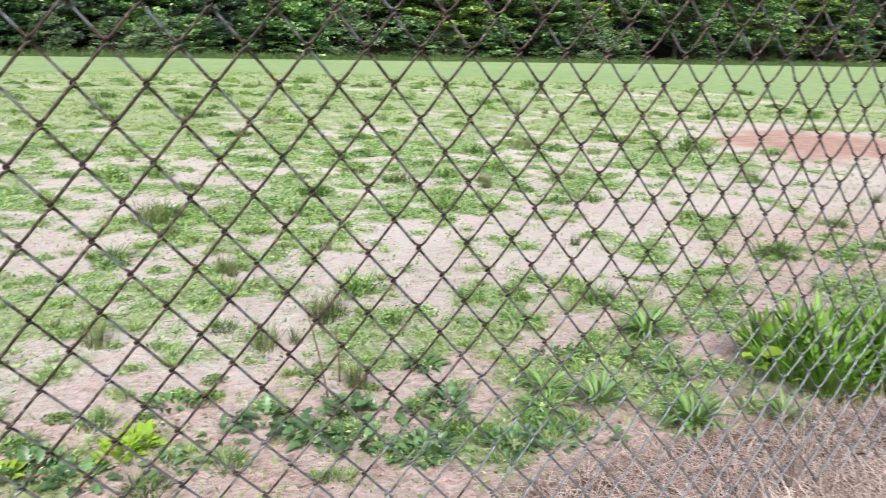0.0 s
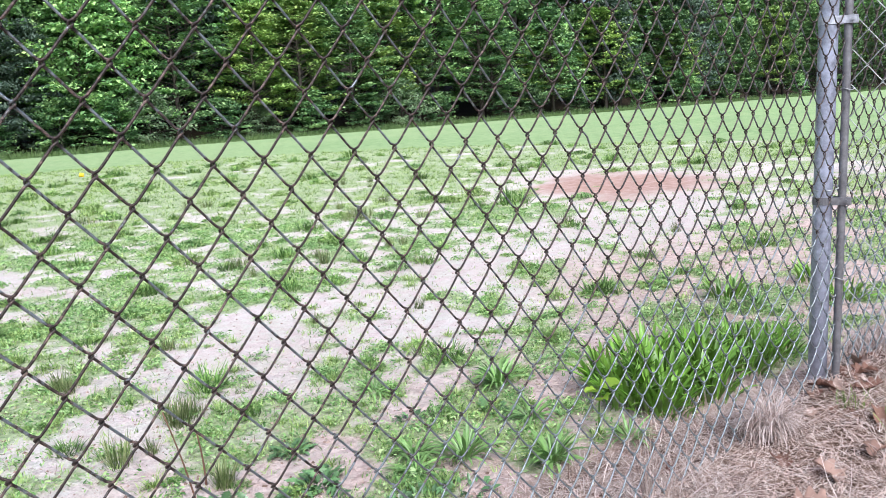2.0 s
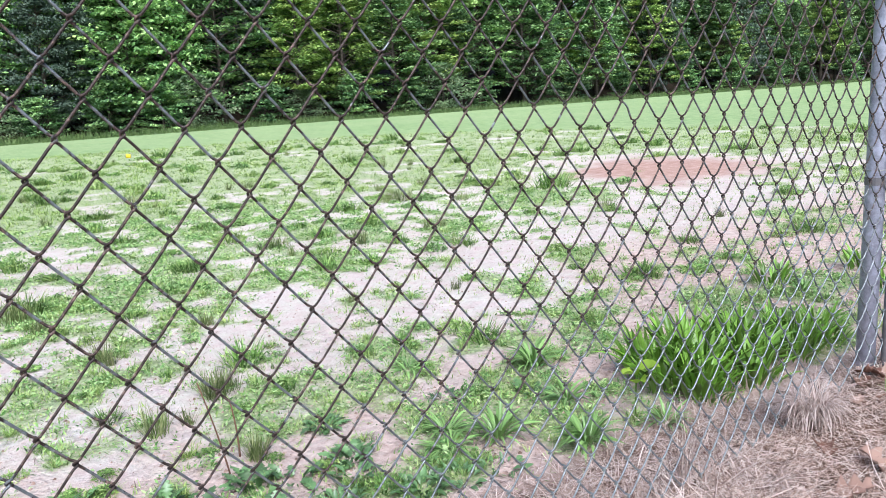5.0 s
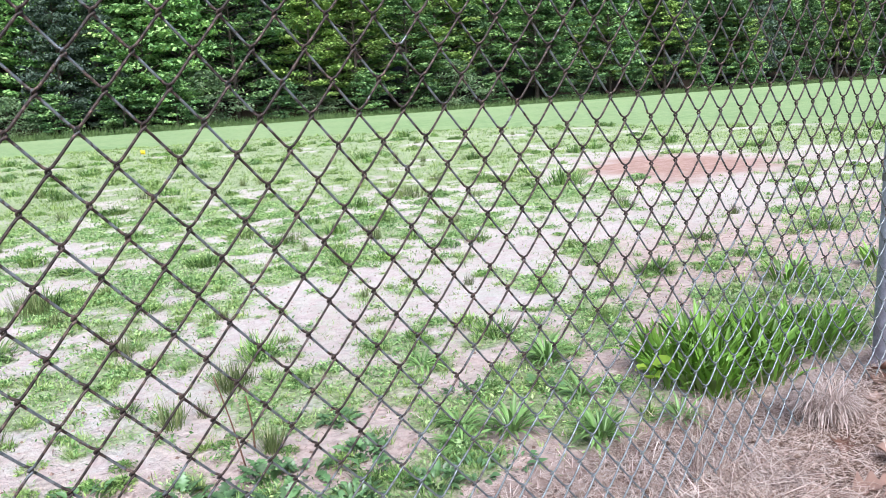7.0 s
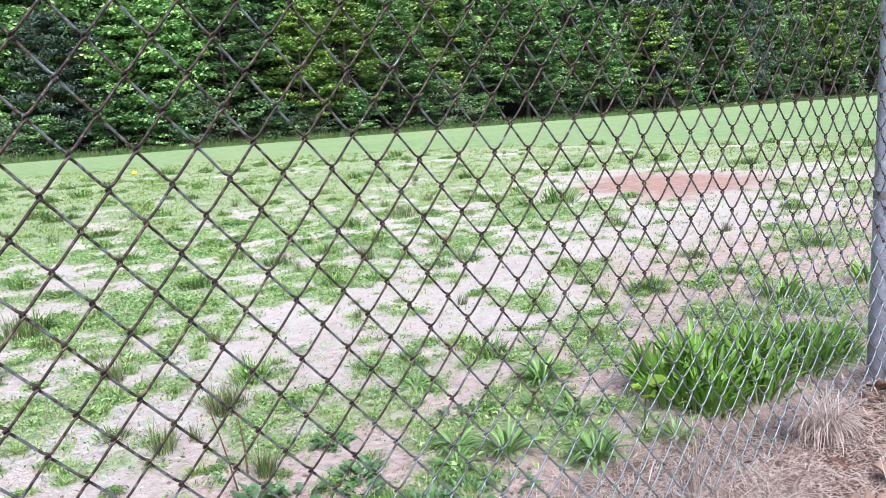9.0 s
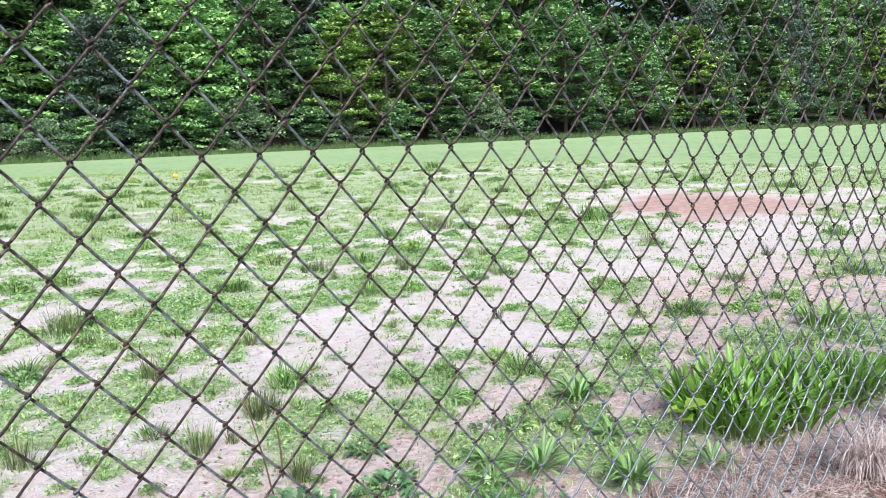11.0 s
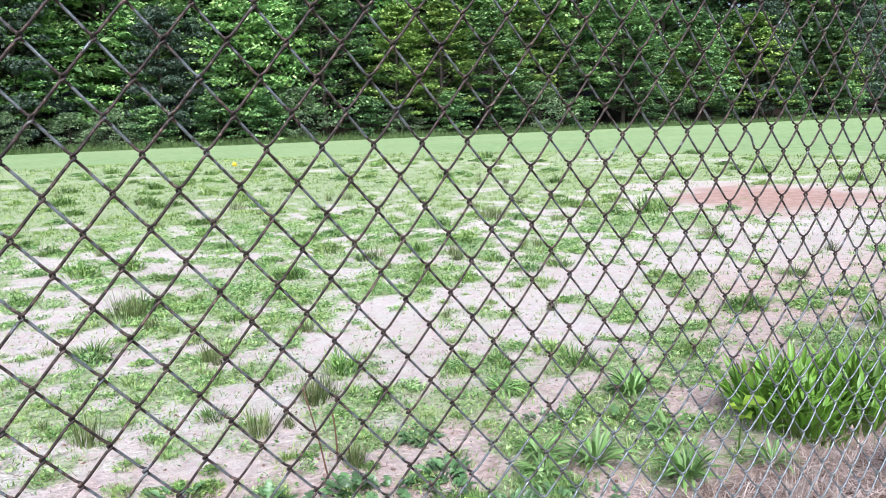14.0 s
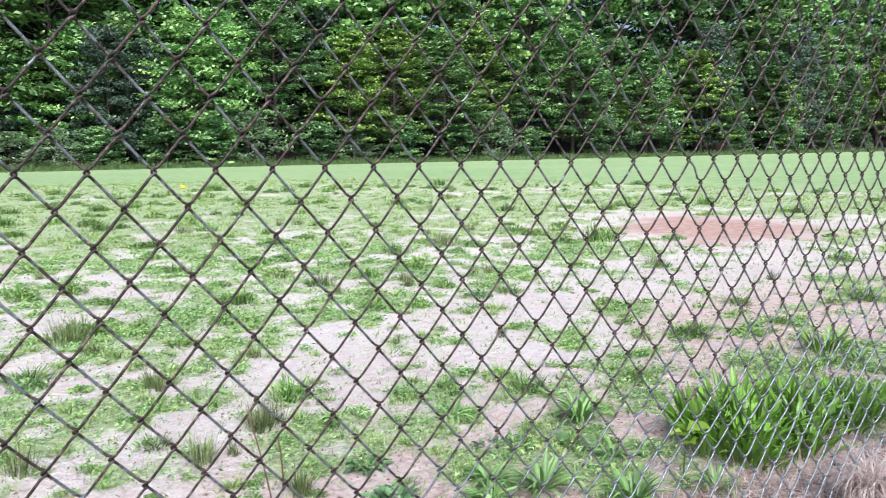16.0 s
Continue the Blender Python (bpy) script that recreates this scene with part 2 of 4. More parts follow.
# ---- mesh helpers ----
def mesh_object(name, verts, faces, material, parent=None, label="", smooth=False):
    me = bpy.data.meshes.new(name)
    me.from_pydata([tuple(v) for v in verts] if not isinstance(verts, np.ndarray) else verts.tolist(), [], faces if not isinstance(faces, np.ndarray) else faces.tolist())
    me.materials.append(material)
    if smooth:
        me.polygons.foreach_set("use_smooth", [True] * len(me.polygons))
    me.update()
    ob = new(name, me)
    ob.parent = parent
    if label:
        tagged(ob, label=label)
    return ob


def share(name, ob, parent, m):
    """One more object on the mesh of ob."""
    other = new(name, ob.data)
    other.parent = parent
    other.matrix_basis = m
    return other


def tube(points, radii, sides=6, closed=True):
    """Verts and faces of a tube along the points."""
    pts = np.asarray(points, float)
    rad = np.broadcast_to(np.asarray(radii, float), (len(pts),))
    tan = np.gradient(pts, axis=0)
    tan /= np.linalg.norm(tan, axis=1)[:, None] + 1e-12
    ref = np.array([0.0, 1.0, 0.0]) if abs(tan[:, 1]).mean() < 0.8 else np.array([1.0, 0.0, 0.0])
    a = np.cross(tan, ref)
    a /= np.linalg.norm(a, axis=1)[:, None] + 1e-12
    b = np.cross(tan, a)
    ang = np.arange(sides) * 2 * np.pi / sides
    ring = a[:, None, :] * np.cos(ang)[None, :, None] + b[:, None, :] * np.sin(ang)[None, :, None]
    verts = (pts[:, None, :] + ring * rad[:, None, None]).reshape(-1, 3)
    i, j = np.meshgrid(np.arange(len(pts) - 1), np.arange(sides), indexing="ij")
    k = (j + 1) % sides
    faces = np.stack([i * sides + j, i * sides + k, (i + 1) * sides + k, (i + 1) * sides + j], -1).reshape(-1, 4).tolist()
    if closed:
        faces += [list(range(sides))[::-1], [len(verts) - sides + s for s in range(sides)]]
    return verts, faces


def joined(pieces):
    verts, faces, at = [], [], 0
    for v, f in pieces:
        verts.append(np.asarray(v, float))
        faces += [[k + at for k in face] for face in f]
        at += len(v)
    return np.concatenate(verts), faces


def rng_noise(seed, n=64):
    return np.random.RandomState(seed).rand(n, n)


def value_noise(x, y, seed, scale):
    g = rng_noise(seed)
    u, v = np.asarray(x, float) * scale, np.asarray(y, float) * scale
    i, j = np.floor(u).astype(int), np.floor(v).astype(int)
    a, b = u - i, v - j
    a, b = a * a * (3 - 2 * a), b * b * (3 - 2 * b)
    i0, i1, j0, j1 = i % 64, (i + 1) % 64, j % 64, (j + 1) % 64
    return (g[i0, j0] * (1 - a) + g[i1, j0] * a) * (1 - b) + (g[i0, j1] * (1 - a) + g[i1, j1] * a) * b


def fbm(x, y, seed, scale, octaves=4):
    total, amp, norm = 0.0, 1.0, 0.0
    for o in range(octaves):
        total = total + amp * value_noise(x, y, seed + o, scale * 2 ** o)
        norm += amp
        amp *= 0.55
    return total / norm


def smooth(a, b, v):
    t = np.clip((np.asarray(v, float) - a) / (b - a), 0, 1)
    return t * t * (3 - 2 * t)


def blob(x, y, cx, cy, rx, ry, turn=0.0):
    c, s = math.cos(radians(turn)), math.sin(radians(turn))
    u, v = (x - cx) * c + (y - cy) * s, -(x - cx) * s + (y - cy) * c
    return np.exp(-(u / rx) ** 2 - (v / ry) ** 2)


# ---- the lie of the land ----
TREES_Y = 40.0


def ground_z(x, y):
    x, y = np.asarray(x, float), np.asarray(y, float)
    near = 0.018 * (fbm(x, y, 11, 1.7) - 0.5) + 0.012 * (fbm(x, y, 17, 6.0) - 0.5)
    hill = np.where(y > TREES_Y + 3, 0.22 * (y - TREES_Y - 3), 0.0) * smooth(400, 120, np.abs(y)) 
    bank = 0.075 * smooth(1.5, 2.2, x) * smooth(0.28, -0.02, y) * smooth(6, 3, np.abs(x)) + 0.02 * smooth(0.25, 0.0, y) * smooth(0.3, 0.8, x)
    return near * smooth(60, 20, np.abs(y)) + np.minimum(hill, 14.0) + bank


def straw_edge(x):
    return 0.30 - 0.10 * smooth(1.2, 2.4, x) + 0.10 * (fbm(x, x * 0, 5, 2.2) - 0.5) - 0.9 * smooth(0.75, 0.2, x)


def infield_r(x, y):
    """Distance from the middle of the old infield, which runs out straight towards the fence."""
    return np.hypot(np.asarray(x, float) - 3.5, np.maximum(np.asarray(y, float) - 11.5, 0.0))


def turf_cover(x, y):
    """Mown outfield grass beyond the arc of the old infield."""
    r = infield_r(x, y) + 1.1 * (fbm(x, y, 31, 0.25) - 0.5) - 1.2 * smooth(6.0, 2.0, x) * (fbm(x, y, 33, 0.5) - 0.3)
    return smooth(9.7, 10.8, r)


PATCHES = [  # low weed patches: place and radius
    (1.47, 1.42, 0.14), (1.25, 1.18, 0.12), (0.90, 1.36, 0.12), (0.35, 1.74, 0.08), (1.83, 3.20, 0.30), (0.60, 2.25, 0.14),
    (2.99, 2.16, 0.17), (1.61, 1.24, 0.12), (1.66, 0.98, 0.15), (2.13, 1.12, 0.13), (0.90, 1.66, 0.12), (3.03, 3.16, 0.28),
    (2.61, 3.91, 0.30), (2.17, 4.51, 0.32), (0.64, 3.26, 0.25), (1.22, 1.46, 0.10), (3.11, 1.34, 0.25), (3.82, 1.37, 0.30),
    (2.79, 0.89, 0.25), (0.55, 0.62, 0.20), (0.82, 0.50, 0.14), (1.08, 0.78, 0.10), (0.30, 2.70, 0.2),
    (1.02, 0.62, 0.13), (1.36, 0.55, 0.12), (1.50, 0.76, 0.18), (1.28, 0.80, 0.12), (0.62, 0.62, 0.18), (0.92, 0.52, 0.10), (2.4, 0.75, 0.25),
]


def richness(x, y):
    """How thickly weeds grow: a share between 0 and 1."""
    far = smooth(2.0, 6.0, y) * smooth(12.0, 5.0, x)
    base = 0.40 + 0.20 * far + 0.25 * smooth(7.5, 10.0, infield_r(x, y)) + 0.10 * smooth(7.0, 12.0, x)
    base = base + 0.6 * (fbm(x, y, 41, 0.8, 3) - 0.5) + 1.1 * (fbm(x, y, 43, 2.9, 2) - 0.5)
    base = base + 0.12 * smooth(3.2, 1.6, y) * smooth(1.9, 1.0, x)
    base = base - 0.35 * blob(x, y, 2.6, 2.4, 1.5, 0.45, 28) - 0.35 * blob(x, y, 4.6, 2.5, 2.0, 0.6, 20)
    base = base - 0.5 * blob(x, y, 7.0, 4.3, 2.4, 1.3, 38) - 0.4 * blob(x, y, 13.0, 7.0, 3.0, 0.6, -40)
    base = base - 0.25 * blob(x, y, 1.15, 0.95, 0.35, 0.14, 25) + 0.08 * blob(x, y, 1.9, 0.95, 0.8, 0.35, 5)
    return np.clip(base, 0.07, 1.0) * (1 - smooth(0.4, 0.85, turf_cover(x, y))) * (1 - 0.97 * clay_cover(x, y))


def clay_cover(x, y):
    return smooth(0.32, 0.75, blob(x, y, 7.1, 4.45, 1.25, 1.7, -37) + 0.75 * (fbm(x, y, 61, 1.6) - 0.5))


def spread_clumps():
    """Centres and radii of the weed clumps, over the wedge of field behind the fence."""
    rng = np.random.RandomState(21)
    r = np.concatenate([np.sqrt(a ** 2 + (b ** 2 - a ** 2) * rng.rand(m)) for a, b, m in ((1.2, 5.5, 4600), (5.5, 9.0, 4600), (9.0, 15.0, 8500), (15.0, 25.0, 9000))])
    n = len(r)
    a = np.where(r < 5.5, radians(-30) + radians(107) * rng.rand(n), radians(-7) + radians(84) * rng.rand(n))
    x, y = -0.15 + r * np.sin(a), -0.93 + r * np.cos(a)
    keep = (rng.rand(n) < richness(x, y)) & (y > straw_edge(x) + 0.06)
    x, y, r = x[keep], y[keep], r[keep]
    side = np.random.RandomState(24)  # the weeds go on past both ends of the fence
    sr = np.sqrt(1.2 ** 2 + (11.0 ** 2 - 1.2 ** 2) * side.rand(3600))
    sa = np.where(side.rand(3600) < 0.6, radians(-80) + radians(50) * side.rand(3600), radians(77) + radians(9) * side.rand(3600))
    sx, sy = -0.15 + sr * np.sin(sa), -0.93 + sr * np.cos(sa)
    grown = (side.rand(3600) < richness(sx, sy)) & (sy > straw_edge(sx) + 0.06)
    x, y, r = np.concatenate([x, sx[grown]]), np.concatenate([y, sy[grown]]), np.concatenate([r, sr[grown]])
    size = (0.027 + 0.058 * rng.rand(len(x)) ** 1.7) * (0.95 + r / 10)
    px, py, pr = [], [], []
    for cx, cy, cr in PATCHES:
        m = 3 + int(cr * 14)
        d, b = cr * 0.8 * np.sqrt(rng.rand(m)), rng.rand(m) * 6.283
        px += list(cx + d * np.cos(b))
        py += list(cy + 0.8 * d * np.sin(b))
        pr += list(0.035 + 0.035 * rng.rand(m))
    x, y, size = np.concatenate([x, px]), np.concatenate([y, py]), np.concatenate([size, pr])
    return x, y, size


CLUMPS = spread_clumps()


def clump_cover(xs, ys):
    """Share of green at the nodes of a grid, from the clumps."""
    out = np.zeros((len(xs), len(ys)))
    for cx, cy, r in zip(*CLUMPS):
        cell = max(0.045, 0.055 * max(cx - 4.6, cy - 4.6, 0))
        w, top = max(r, 0.7 * cell), min(1.0, 2.0 * (r / max(r, 0.7 * cell)) ** 2)
        i0, i1 = np.searchsorted(xs, (cx - 2 * w, cx + 2 * w))
        j0, j1 = np.searchsorted(ys, (cy - 2 * w, cy + 2 * w))
        d = ((xs[i0:i1, None] - cx) ** 2 + (ys[None, j0:j1] - cy) ** 2) / w ** 2
        out[i0:i1, j0:j1] += top * np.exp(-1.2 * d)
    return np.minimum(out, 1.0)


def axis(low, high, step, far, growth=1.055):
    core = list(np.arange(low, high, step))
    up, d = [core[-1]], step
    while up[-1] < far:
        d *= growth
        up.append(up[-1] + d)
    down, d = [core[0]], step
    while down[-1] > -far:
        d *= growth * 1.03
        down.append(down[-1] - d)
    return np.array(down[:0:-1] + core + up[1:])


def build_ground():
    xs, ys = axis(-0.4, 4.6, 0.054, 900.0), axis(-0.7, 4.6, 0.054, 900.0)
    X, Y = np.meshgrid(xs, ys, indexing="ij")
    Z = ground_z(X, Y)
    nx, ny = X.shape
    idx = np.arange(nx * ny).reshape(nx, ny)
    faces = np.stack([idx[:-1, :-1], idx[1:, :-1], idx[1:, 1:], idx[:-1, 1:]], -1).reshape(-1, 4)
    ob = mesh_object("ground", np.stack([X, Y, Z], -1).reshape(-1, 3), faces, MAT_GROUND, smooth=True)
    x, y = X.ravel(), Y.ravel()
    turf = turf_cover(x, y)
    layers = {
        "turf": turf,
        "cover": np.maximum(0.80 * clump_cover(xs, ys).ravel(), 0.47 * smooth(2.8, 6.5, y) * smooth(9.0, 4.0, x) + 0.95 * smooth(0.0, 0.06, turf) * smooth(0.40, 0.56, fbm(x, y, 77, 0.55, 3) + 0.12 * smooth(10.0, 6.0, x))) * (1 - smooth(0.05, -0.05, y - straw_edge(x))),
        "soil": 0.72 * smooth(2.0, 0.7, y - 0.8 * smooth(1.9, 3.2, x) + 0.5 * (fbm(x, y, 71, 1.5) - 0.5)),
        "clay": clay_cover(x, y),
        "straw": smooth(0.06, -0.06, y - straw_edge(x)) * smooth(-2.6, 0.3, x + 1.8 * (fbm(x, y, 73, 0.7) - 0.5)),
        # where the floor carries the trees' shade as colour
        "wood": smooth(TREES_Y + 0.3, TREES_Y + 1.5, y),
    }
    for name, values in layers.items():
        ob.data.attributes.new(name, "FLOAT", "POINT").data.foreach_set("value", np.ascontiguousarray(values, dtype=np.float32))
    tagged(ob, "pale sandy infield soil with weeds, mown grass beyond", "ground", kind="structure")


build_ground()

# ---- chain link ----
MESH_W, MESH_H = 0.07236, 0.08650
SLANT, LEAN, MESH_X, MESH_Z = -0.0184, -0.0117, 0.0059, 0.8649


BENT_AT, BENT = (27, 0), (0.0040, 0.0050)  # one strand has been pushed out of line


def link_wire(col, low, high, w, h):
    """The path of one zigzag wire between the knuckle columns col and col + 1, rows low to high."""
    pts = []
    hook, depth = 0.0022, 0.0056
    for row in range(low, high + 1):
        right = (row - col) % 2 == 1
        x, z = (col + (1 if right else 0)) * w / 2, row * h / 2
        nxt = -1 if right else 1
        side = 1 if right else -1
        # the wire turns round its neighbour here: it rises in front to the right, behind to the left
        pts.append((x - side * 0.0046 * w / h, -depth * side * 0.75, z - 0.0050))
        pts.append((x + side * hook * 0.7, -depth * side * 0.4, z - 0.0022))
        pts.append((x + side * hook, 0.0, z))
        pts.append((x + side * hook * 0.7, depth * side * 0.4, z + 0.0022))
        pts.append((x - side * 0.0046 * w / h, depth * side * 0.75, z + 0.0050))
        bent = BENT if (col, row) == BENT_AT else (0.0, 0.0)
        for s in (0.28, 0.5, 0.72):
            k = {0.28: 0.45, 0.5: 1.0, 0.72: 0.8}[s]
            pts.append((x + nxt * s * w / 2 + bent[0] * k, depth * (0.7 if side > 0 else -0.9), z + s * h / 2 + bent[1] * k))
    return np.array(pts)


def placed(pts, jitter, seed):
    """Bring the flat mesh into its sagging plane."""
    out = np.array(pts)
    x, z = out[:, 0], out[:, 2]
    wob = jitter * (fbm(x + 9, z + 9, seed, 3.5, 3) - 0.5)
    wob2 = jitter * (fbm(x + 19, z + 5, seed + 7, 4.5, 3) - 0.5)
    x = x + MESH_X
    zc = np.clip(z, -0.55, 0.45)  # the slack mesh bellies between the post and its far end
    back = LEAN * zc -0.0031 * x +0.0186 * (x - 0.8) ** 2 +0.0458 * zc ** 2 +0.0071 * x * zc -0.1296 * zc ** 3
    held = smooth(1.7, 2.0, x)  # drawn tight against the front of the post
    back = back * (1 - held) + np.minimum(back, 0.014) * held
    return np.stack([x + SLANT * z + wob, out[:, 1] + back, z + MESH_Z -0.0015 * x + wob2], -1)


def build_fence():
    fence = new("chain_link_fence")
    tagged(fence, "rusty weathered chain-link fence on a galvanised post", "fence")
    low, high = int(round((0.03 - MESH_Z) / (MESH_H / 2))), int(round((1.70 - MESH_Z) / (MESH_H / 2)))
    for col in range(-14, 94):
        pts = link_wire(col, low, high, MESH_W, MESH_H)
        v, f = tube(placed(pts, 0.0028, 81), 0.00188, 6)
        ob = mesh_object("wire", v, f, MAT_WIRE, fence, smooth=True)
        k = np.arange(len(v)) // 6
        lean_back = (k % 8 >= 5) & (((low + k // 8) - col) % 2 == 1)
        ob.data.attributes.new("strand", "FLOAT", "POINT").data.foreach_set("value", lean_back.astype(np.float32))
    return fence


fence = build_fence()


def lathe(profile, sides=24):
    """A turned shape about z from (radius, height) pairs."""
    ang = np.arange(sides) * 2 * np.pi / sides
    verts = np.array([(r * math.cos(a), r * math.sin(a), z) for r, z in profile for a in ang])
    faces = [[i * sides + j, i * sides + (j + 1) % sides, (i + 1) * sides + (j + 1) % sides, (i + 1) * sides + j] for i in range(len(profile) - 1) for j in range(sides)]
    faces += [list(range(sides))[::-1], [len(verts) - sides + j for j in range(sides)]]
    return verts, faces


POST = (2.108, 0.054)
POST_LEAN = 1.1  # degrees out of plumb


def build_post():
    v, f = lathe([(0.0260, -0.3), (0.0260, 0.6), (0.0261, 1.2), (0.0260, 1.88), (0.0240, 1.9)])
    post = mesh_object("post", v, f, MAT_POST, fence, "weathered galvanised steel post", smooth=True)
    post.matrix_basis = pose(POST[0], POST[1], 0, ry=POST_LEAN)


build_post()


# ---- trees ----
def leaves(centres, size, rng, flat=0.5, long=1.5):
    """Folded leaf blades: four corners each, lying more or less level."""
    n = len(centres)
    yaw = rng.rand(n) * 2 * np.pi
    d = np.stack([np.cos(yaw), np.sin(yaw), rng.randn(n) * flat - 0.25], -1)
    d /= np.linalg.norm(d, axis=1)[:, None]
    side = np.cross(d, np.array([0, 0, 1.0]) + rng.randn(n, 3) * flat)
    side /= np.linalg.norm(side, axis=1)[:, None] + 1e-9
    nrm = np.cross(side, d)
    s = (size * (0.6 + 0.8 * rng.rand(n)))[:, None]
    base = centres - d * s * long / 2
    tip = centres + d * s * long / 2
    left = centres + side * s * 0.45 + nrm * s * 0.12
    right = centres - side * s * 0.45 + nrm * s * 0.12
    verts = np.stack([base, left, tip, right], 1).reshape(-1, 3)
    k = np.arange(n)[:, None] * 4
    return verts, (k + np.array([[0, 1, 2, 3]])).tolist()


def grow_tree(seed, height, spread, clumps, per_clump, leaf, bare=0.1, flat=0.45, thick=0.28):
    """Trunk with limbs, and the points at which its leaves grow."""
    rng = np.random.RandomState(seed)
    bend = rng.randn(2) * 0.04 * height
    zs = np.linspace(-0.2, height * 0.92, 9)
    trunk = np.stack([bend[0] * (zs / height) ** 2, bend[1] * (zs / height) ** 2, zs], -1)
    r0 = 0.014 * height + 0.02
    wood = [tube(trunk, r0 * (1 - 0.85 * zs.clip(0) / height), 7)]
    pts = []
    for i in range(clumps):
        u = bare + (1 - bare) * ((i + rng.rand()) / clumps)
        z = u * height
        a = i * 2.4 + rng.randn() * 0.5
        profile = math.sin(math.pi * min(1, 0.18 + 0.82 * u) ** 0.8) ** 0.7
        reach = spread * profile * (0.45 + 0.65 * rng.rand())
        start = np.array([np.interp(z * 0.88, zs, trunk[:, 0]), np.interp(z * 0.88, zs, trunk[:, 1]), z * 0.88])
        end = start + np.array([math.cos(a) * reach, math.sin(a) * reach, 0.12 * height * (0.3 + rng.rand() * 0.5) * profile])
        mid = (start + end) / 2 + np.array([0, 0, 0.12 * reach])
        t = np.linspace(0, 1, 3)[:, None]
        limb = (1 - t) ** 2 * start + 2 * t * (1 - t) * mid + t * t * end
        wood.append(tube(limb, np.linspace(0.26 * r0, 0.03 * r0 + 0.004, 3), 3, closed=False))
        rr = (0.20 + 0.28 * rng.rand()) * (0.5 + 0.16 * spread)
        m = int(per_clump * (0.7 + 0.6 * rng.rand()))
        q = rng.randn(m, 3) * np.array([rr, rr, rr * thick])
        along = rng.rand(m, 1) ** 0.7
        pts.append(start + (end - start) * along * 0.35 + (end - start) * 0.65 + q)
    v, f = joined(wood)
    lv, lf = leaves(np.concatenate(pts), np.full(sum(len(p) for p in pts), leaf), rng, flat)
    low = lv[:, 2] < 0.02
    lv[low, 2] = 0.02 + rng.rand(low.sum()) * 0.1
    return v, f, lv, lf


def tree(name, material, label, category, *args, **kw):
    v, f, lv, lf = grow_tree(*args, **kw)
    ob = new(name)
    mesh_object("trunk", v, f, MAT_BARK, ob, smooth=True)
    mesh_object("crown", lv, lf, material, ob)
    return tagged(ob, label, category, group="edge of the wood")


def build_wood():
    rng = random.Random(5)
    kinds = [
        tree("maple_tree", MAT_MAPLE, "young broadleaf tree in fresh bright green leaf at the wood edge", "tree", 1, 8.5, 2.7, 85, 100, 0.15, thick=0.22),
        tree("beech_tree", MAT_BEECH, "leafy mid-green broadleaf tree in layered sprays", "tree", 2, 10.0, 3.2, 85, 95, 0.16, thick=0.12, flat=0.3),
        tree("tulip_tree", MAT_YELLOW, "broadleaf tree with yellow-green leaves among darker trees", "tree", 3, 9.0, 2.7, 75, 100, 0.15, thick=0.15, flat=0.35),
        tree("oak_tree", MAT_SHADED_LEAF, "tall broadleaf tree in the wood, leaf colour darkened for shade", "tree", 4, 16.0, 4.2, 120, 85, 0.25, thick=0.18),
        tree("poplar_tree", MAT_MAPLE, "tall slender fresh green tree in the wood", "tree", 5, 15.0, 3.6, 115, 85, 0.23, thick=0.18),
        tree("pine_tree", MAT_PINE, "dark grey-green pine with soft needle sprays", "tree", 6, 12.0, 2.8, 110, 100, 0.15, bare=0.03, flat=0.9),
    ]
    shrubs = [
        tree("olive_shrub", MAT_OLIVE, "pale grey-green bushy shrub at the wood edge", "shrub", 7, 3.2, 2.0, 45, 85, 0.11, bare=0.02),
        # both bushes take a darker leaf colour than their trees, for the overhang's shade
        tree("maple_shrub", MAT_BEECH, "low broad-leaved bush under the trees, green darkened for shade", "shrub", 8, 3.8, 1.9, 45, 85, 0.13, bare=0.02, thick=0.2),
        tree("beech_shrub", MAT_SHADED_LEAF, "low bush under the trees, leaf colour darkened for shade", "shrub", 9, 3.4, 1.9, 45, 85, 0.135, bare=0.02, thick=0.15),
    ]
    used = set()

    def put(ob, x, y, scale):
        m = pose(x, y, float(ground_z(x, y)) - 0.05, rz=rng.uniform(0, 360))
        o = ob if ob.name not in used else copy_thing(ob, m)
        used.add(ob.name)
        o.matrix_basis = m
        o.scale = (scale, scale, scale * rng.uniform(0.92, 1.08))

    def row(start, end, step, near, far, small, large, choice):
        x = start
        while x < end:
            put(rng.choice(choice), x + rng.uniform(-0.35, 0.35) * step, TREES_Y + rng.uniform(near, far), rng.uniform(small, large))
            x += step * (1 + max(0, x) / 36)

    maple, beech, tulip, oak, poplar, pine = kinds
    row(-8, 34, 2.1, 0.5, 1.8, 0.6, 1.1, shrubs)
    row(35, 165, 2.6, 0.6, 2.0, 0.6, 1.05, shrubs[1:])
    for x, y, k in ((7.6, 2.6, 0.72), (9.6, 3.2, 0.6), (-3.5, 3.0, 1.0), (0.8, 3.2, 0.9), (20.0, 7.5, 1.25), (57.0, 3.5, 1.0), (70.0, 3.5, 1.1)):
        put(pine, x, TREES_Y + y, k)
    row(-7, 12, 2.5, 3.4, 5.0, 0.9, 1.2, (beech, maple))
    row(11.5, 32, 2.3, 2.0, 4.2, 0.85, 1.25, (maple, maple, tulip, beech))
    row(33, 170, 3.6, 2.2, 4.2, 0.9, 1.35, (beech, beech, tulip))
    # low dark-leaved row stands for the deep shade at the wood's foot
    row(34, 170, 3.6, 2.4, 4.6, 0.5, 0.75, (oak,))
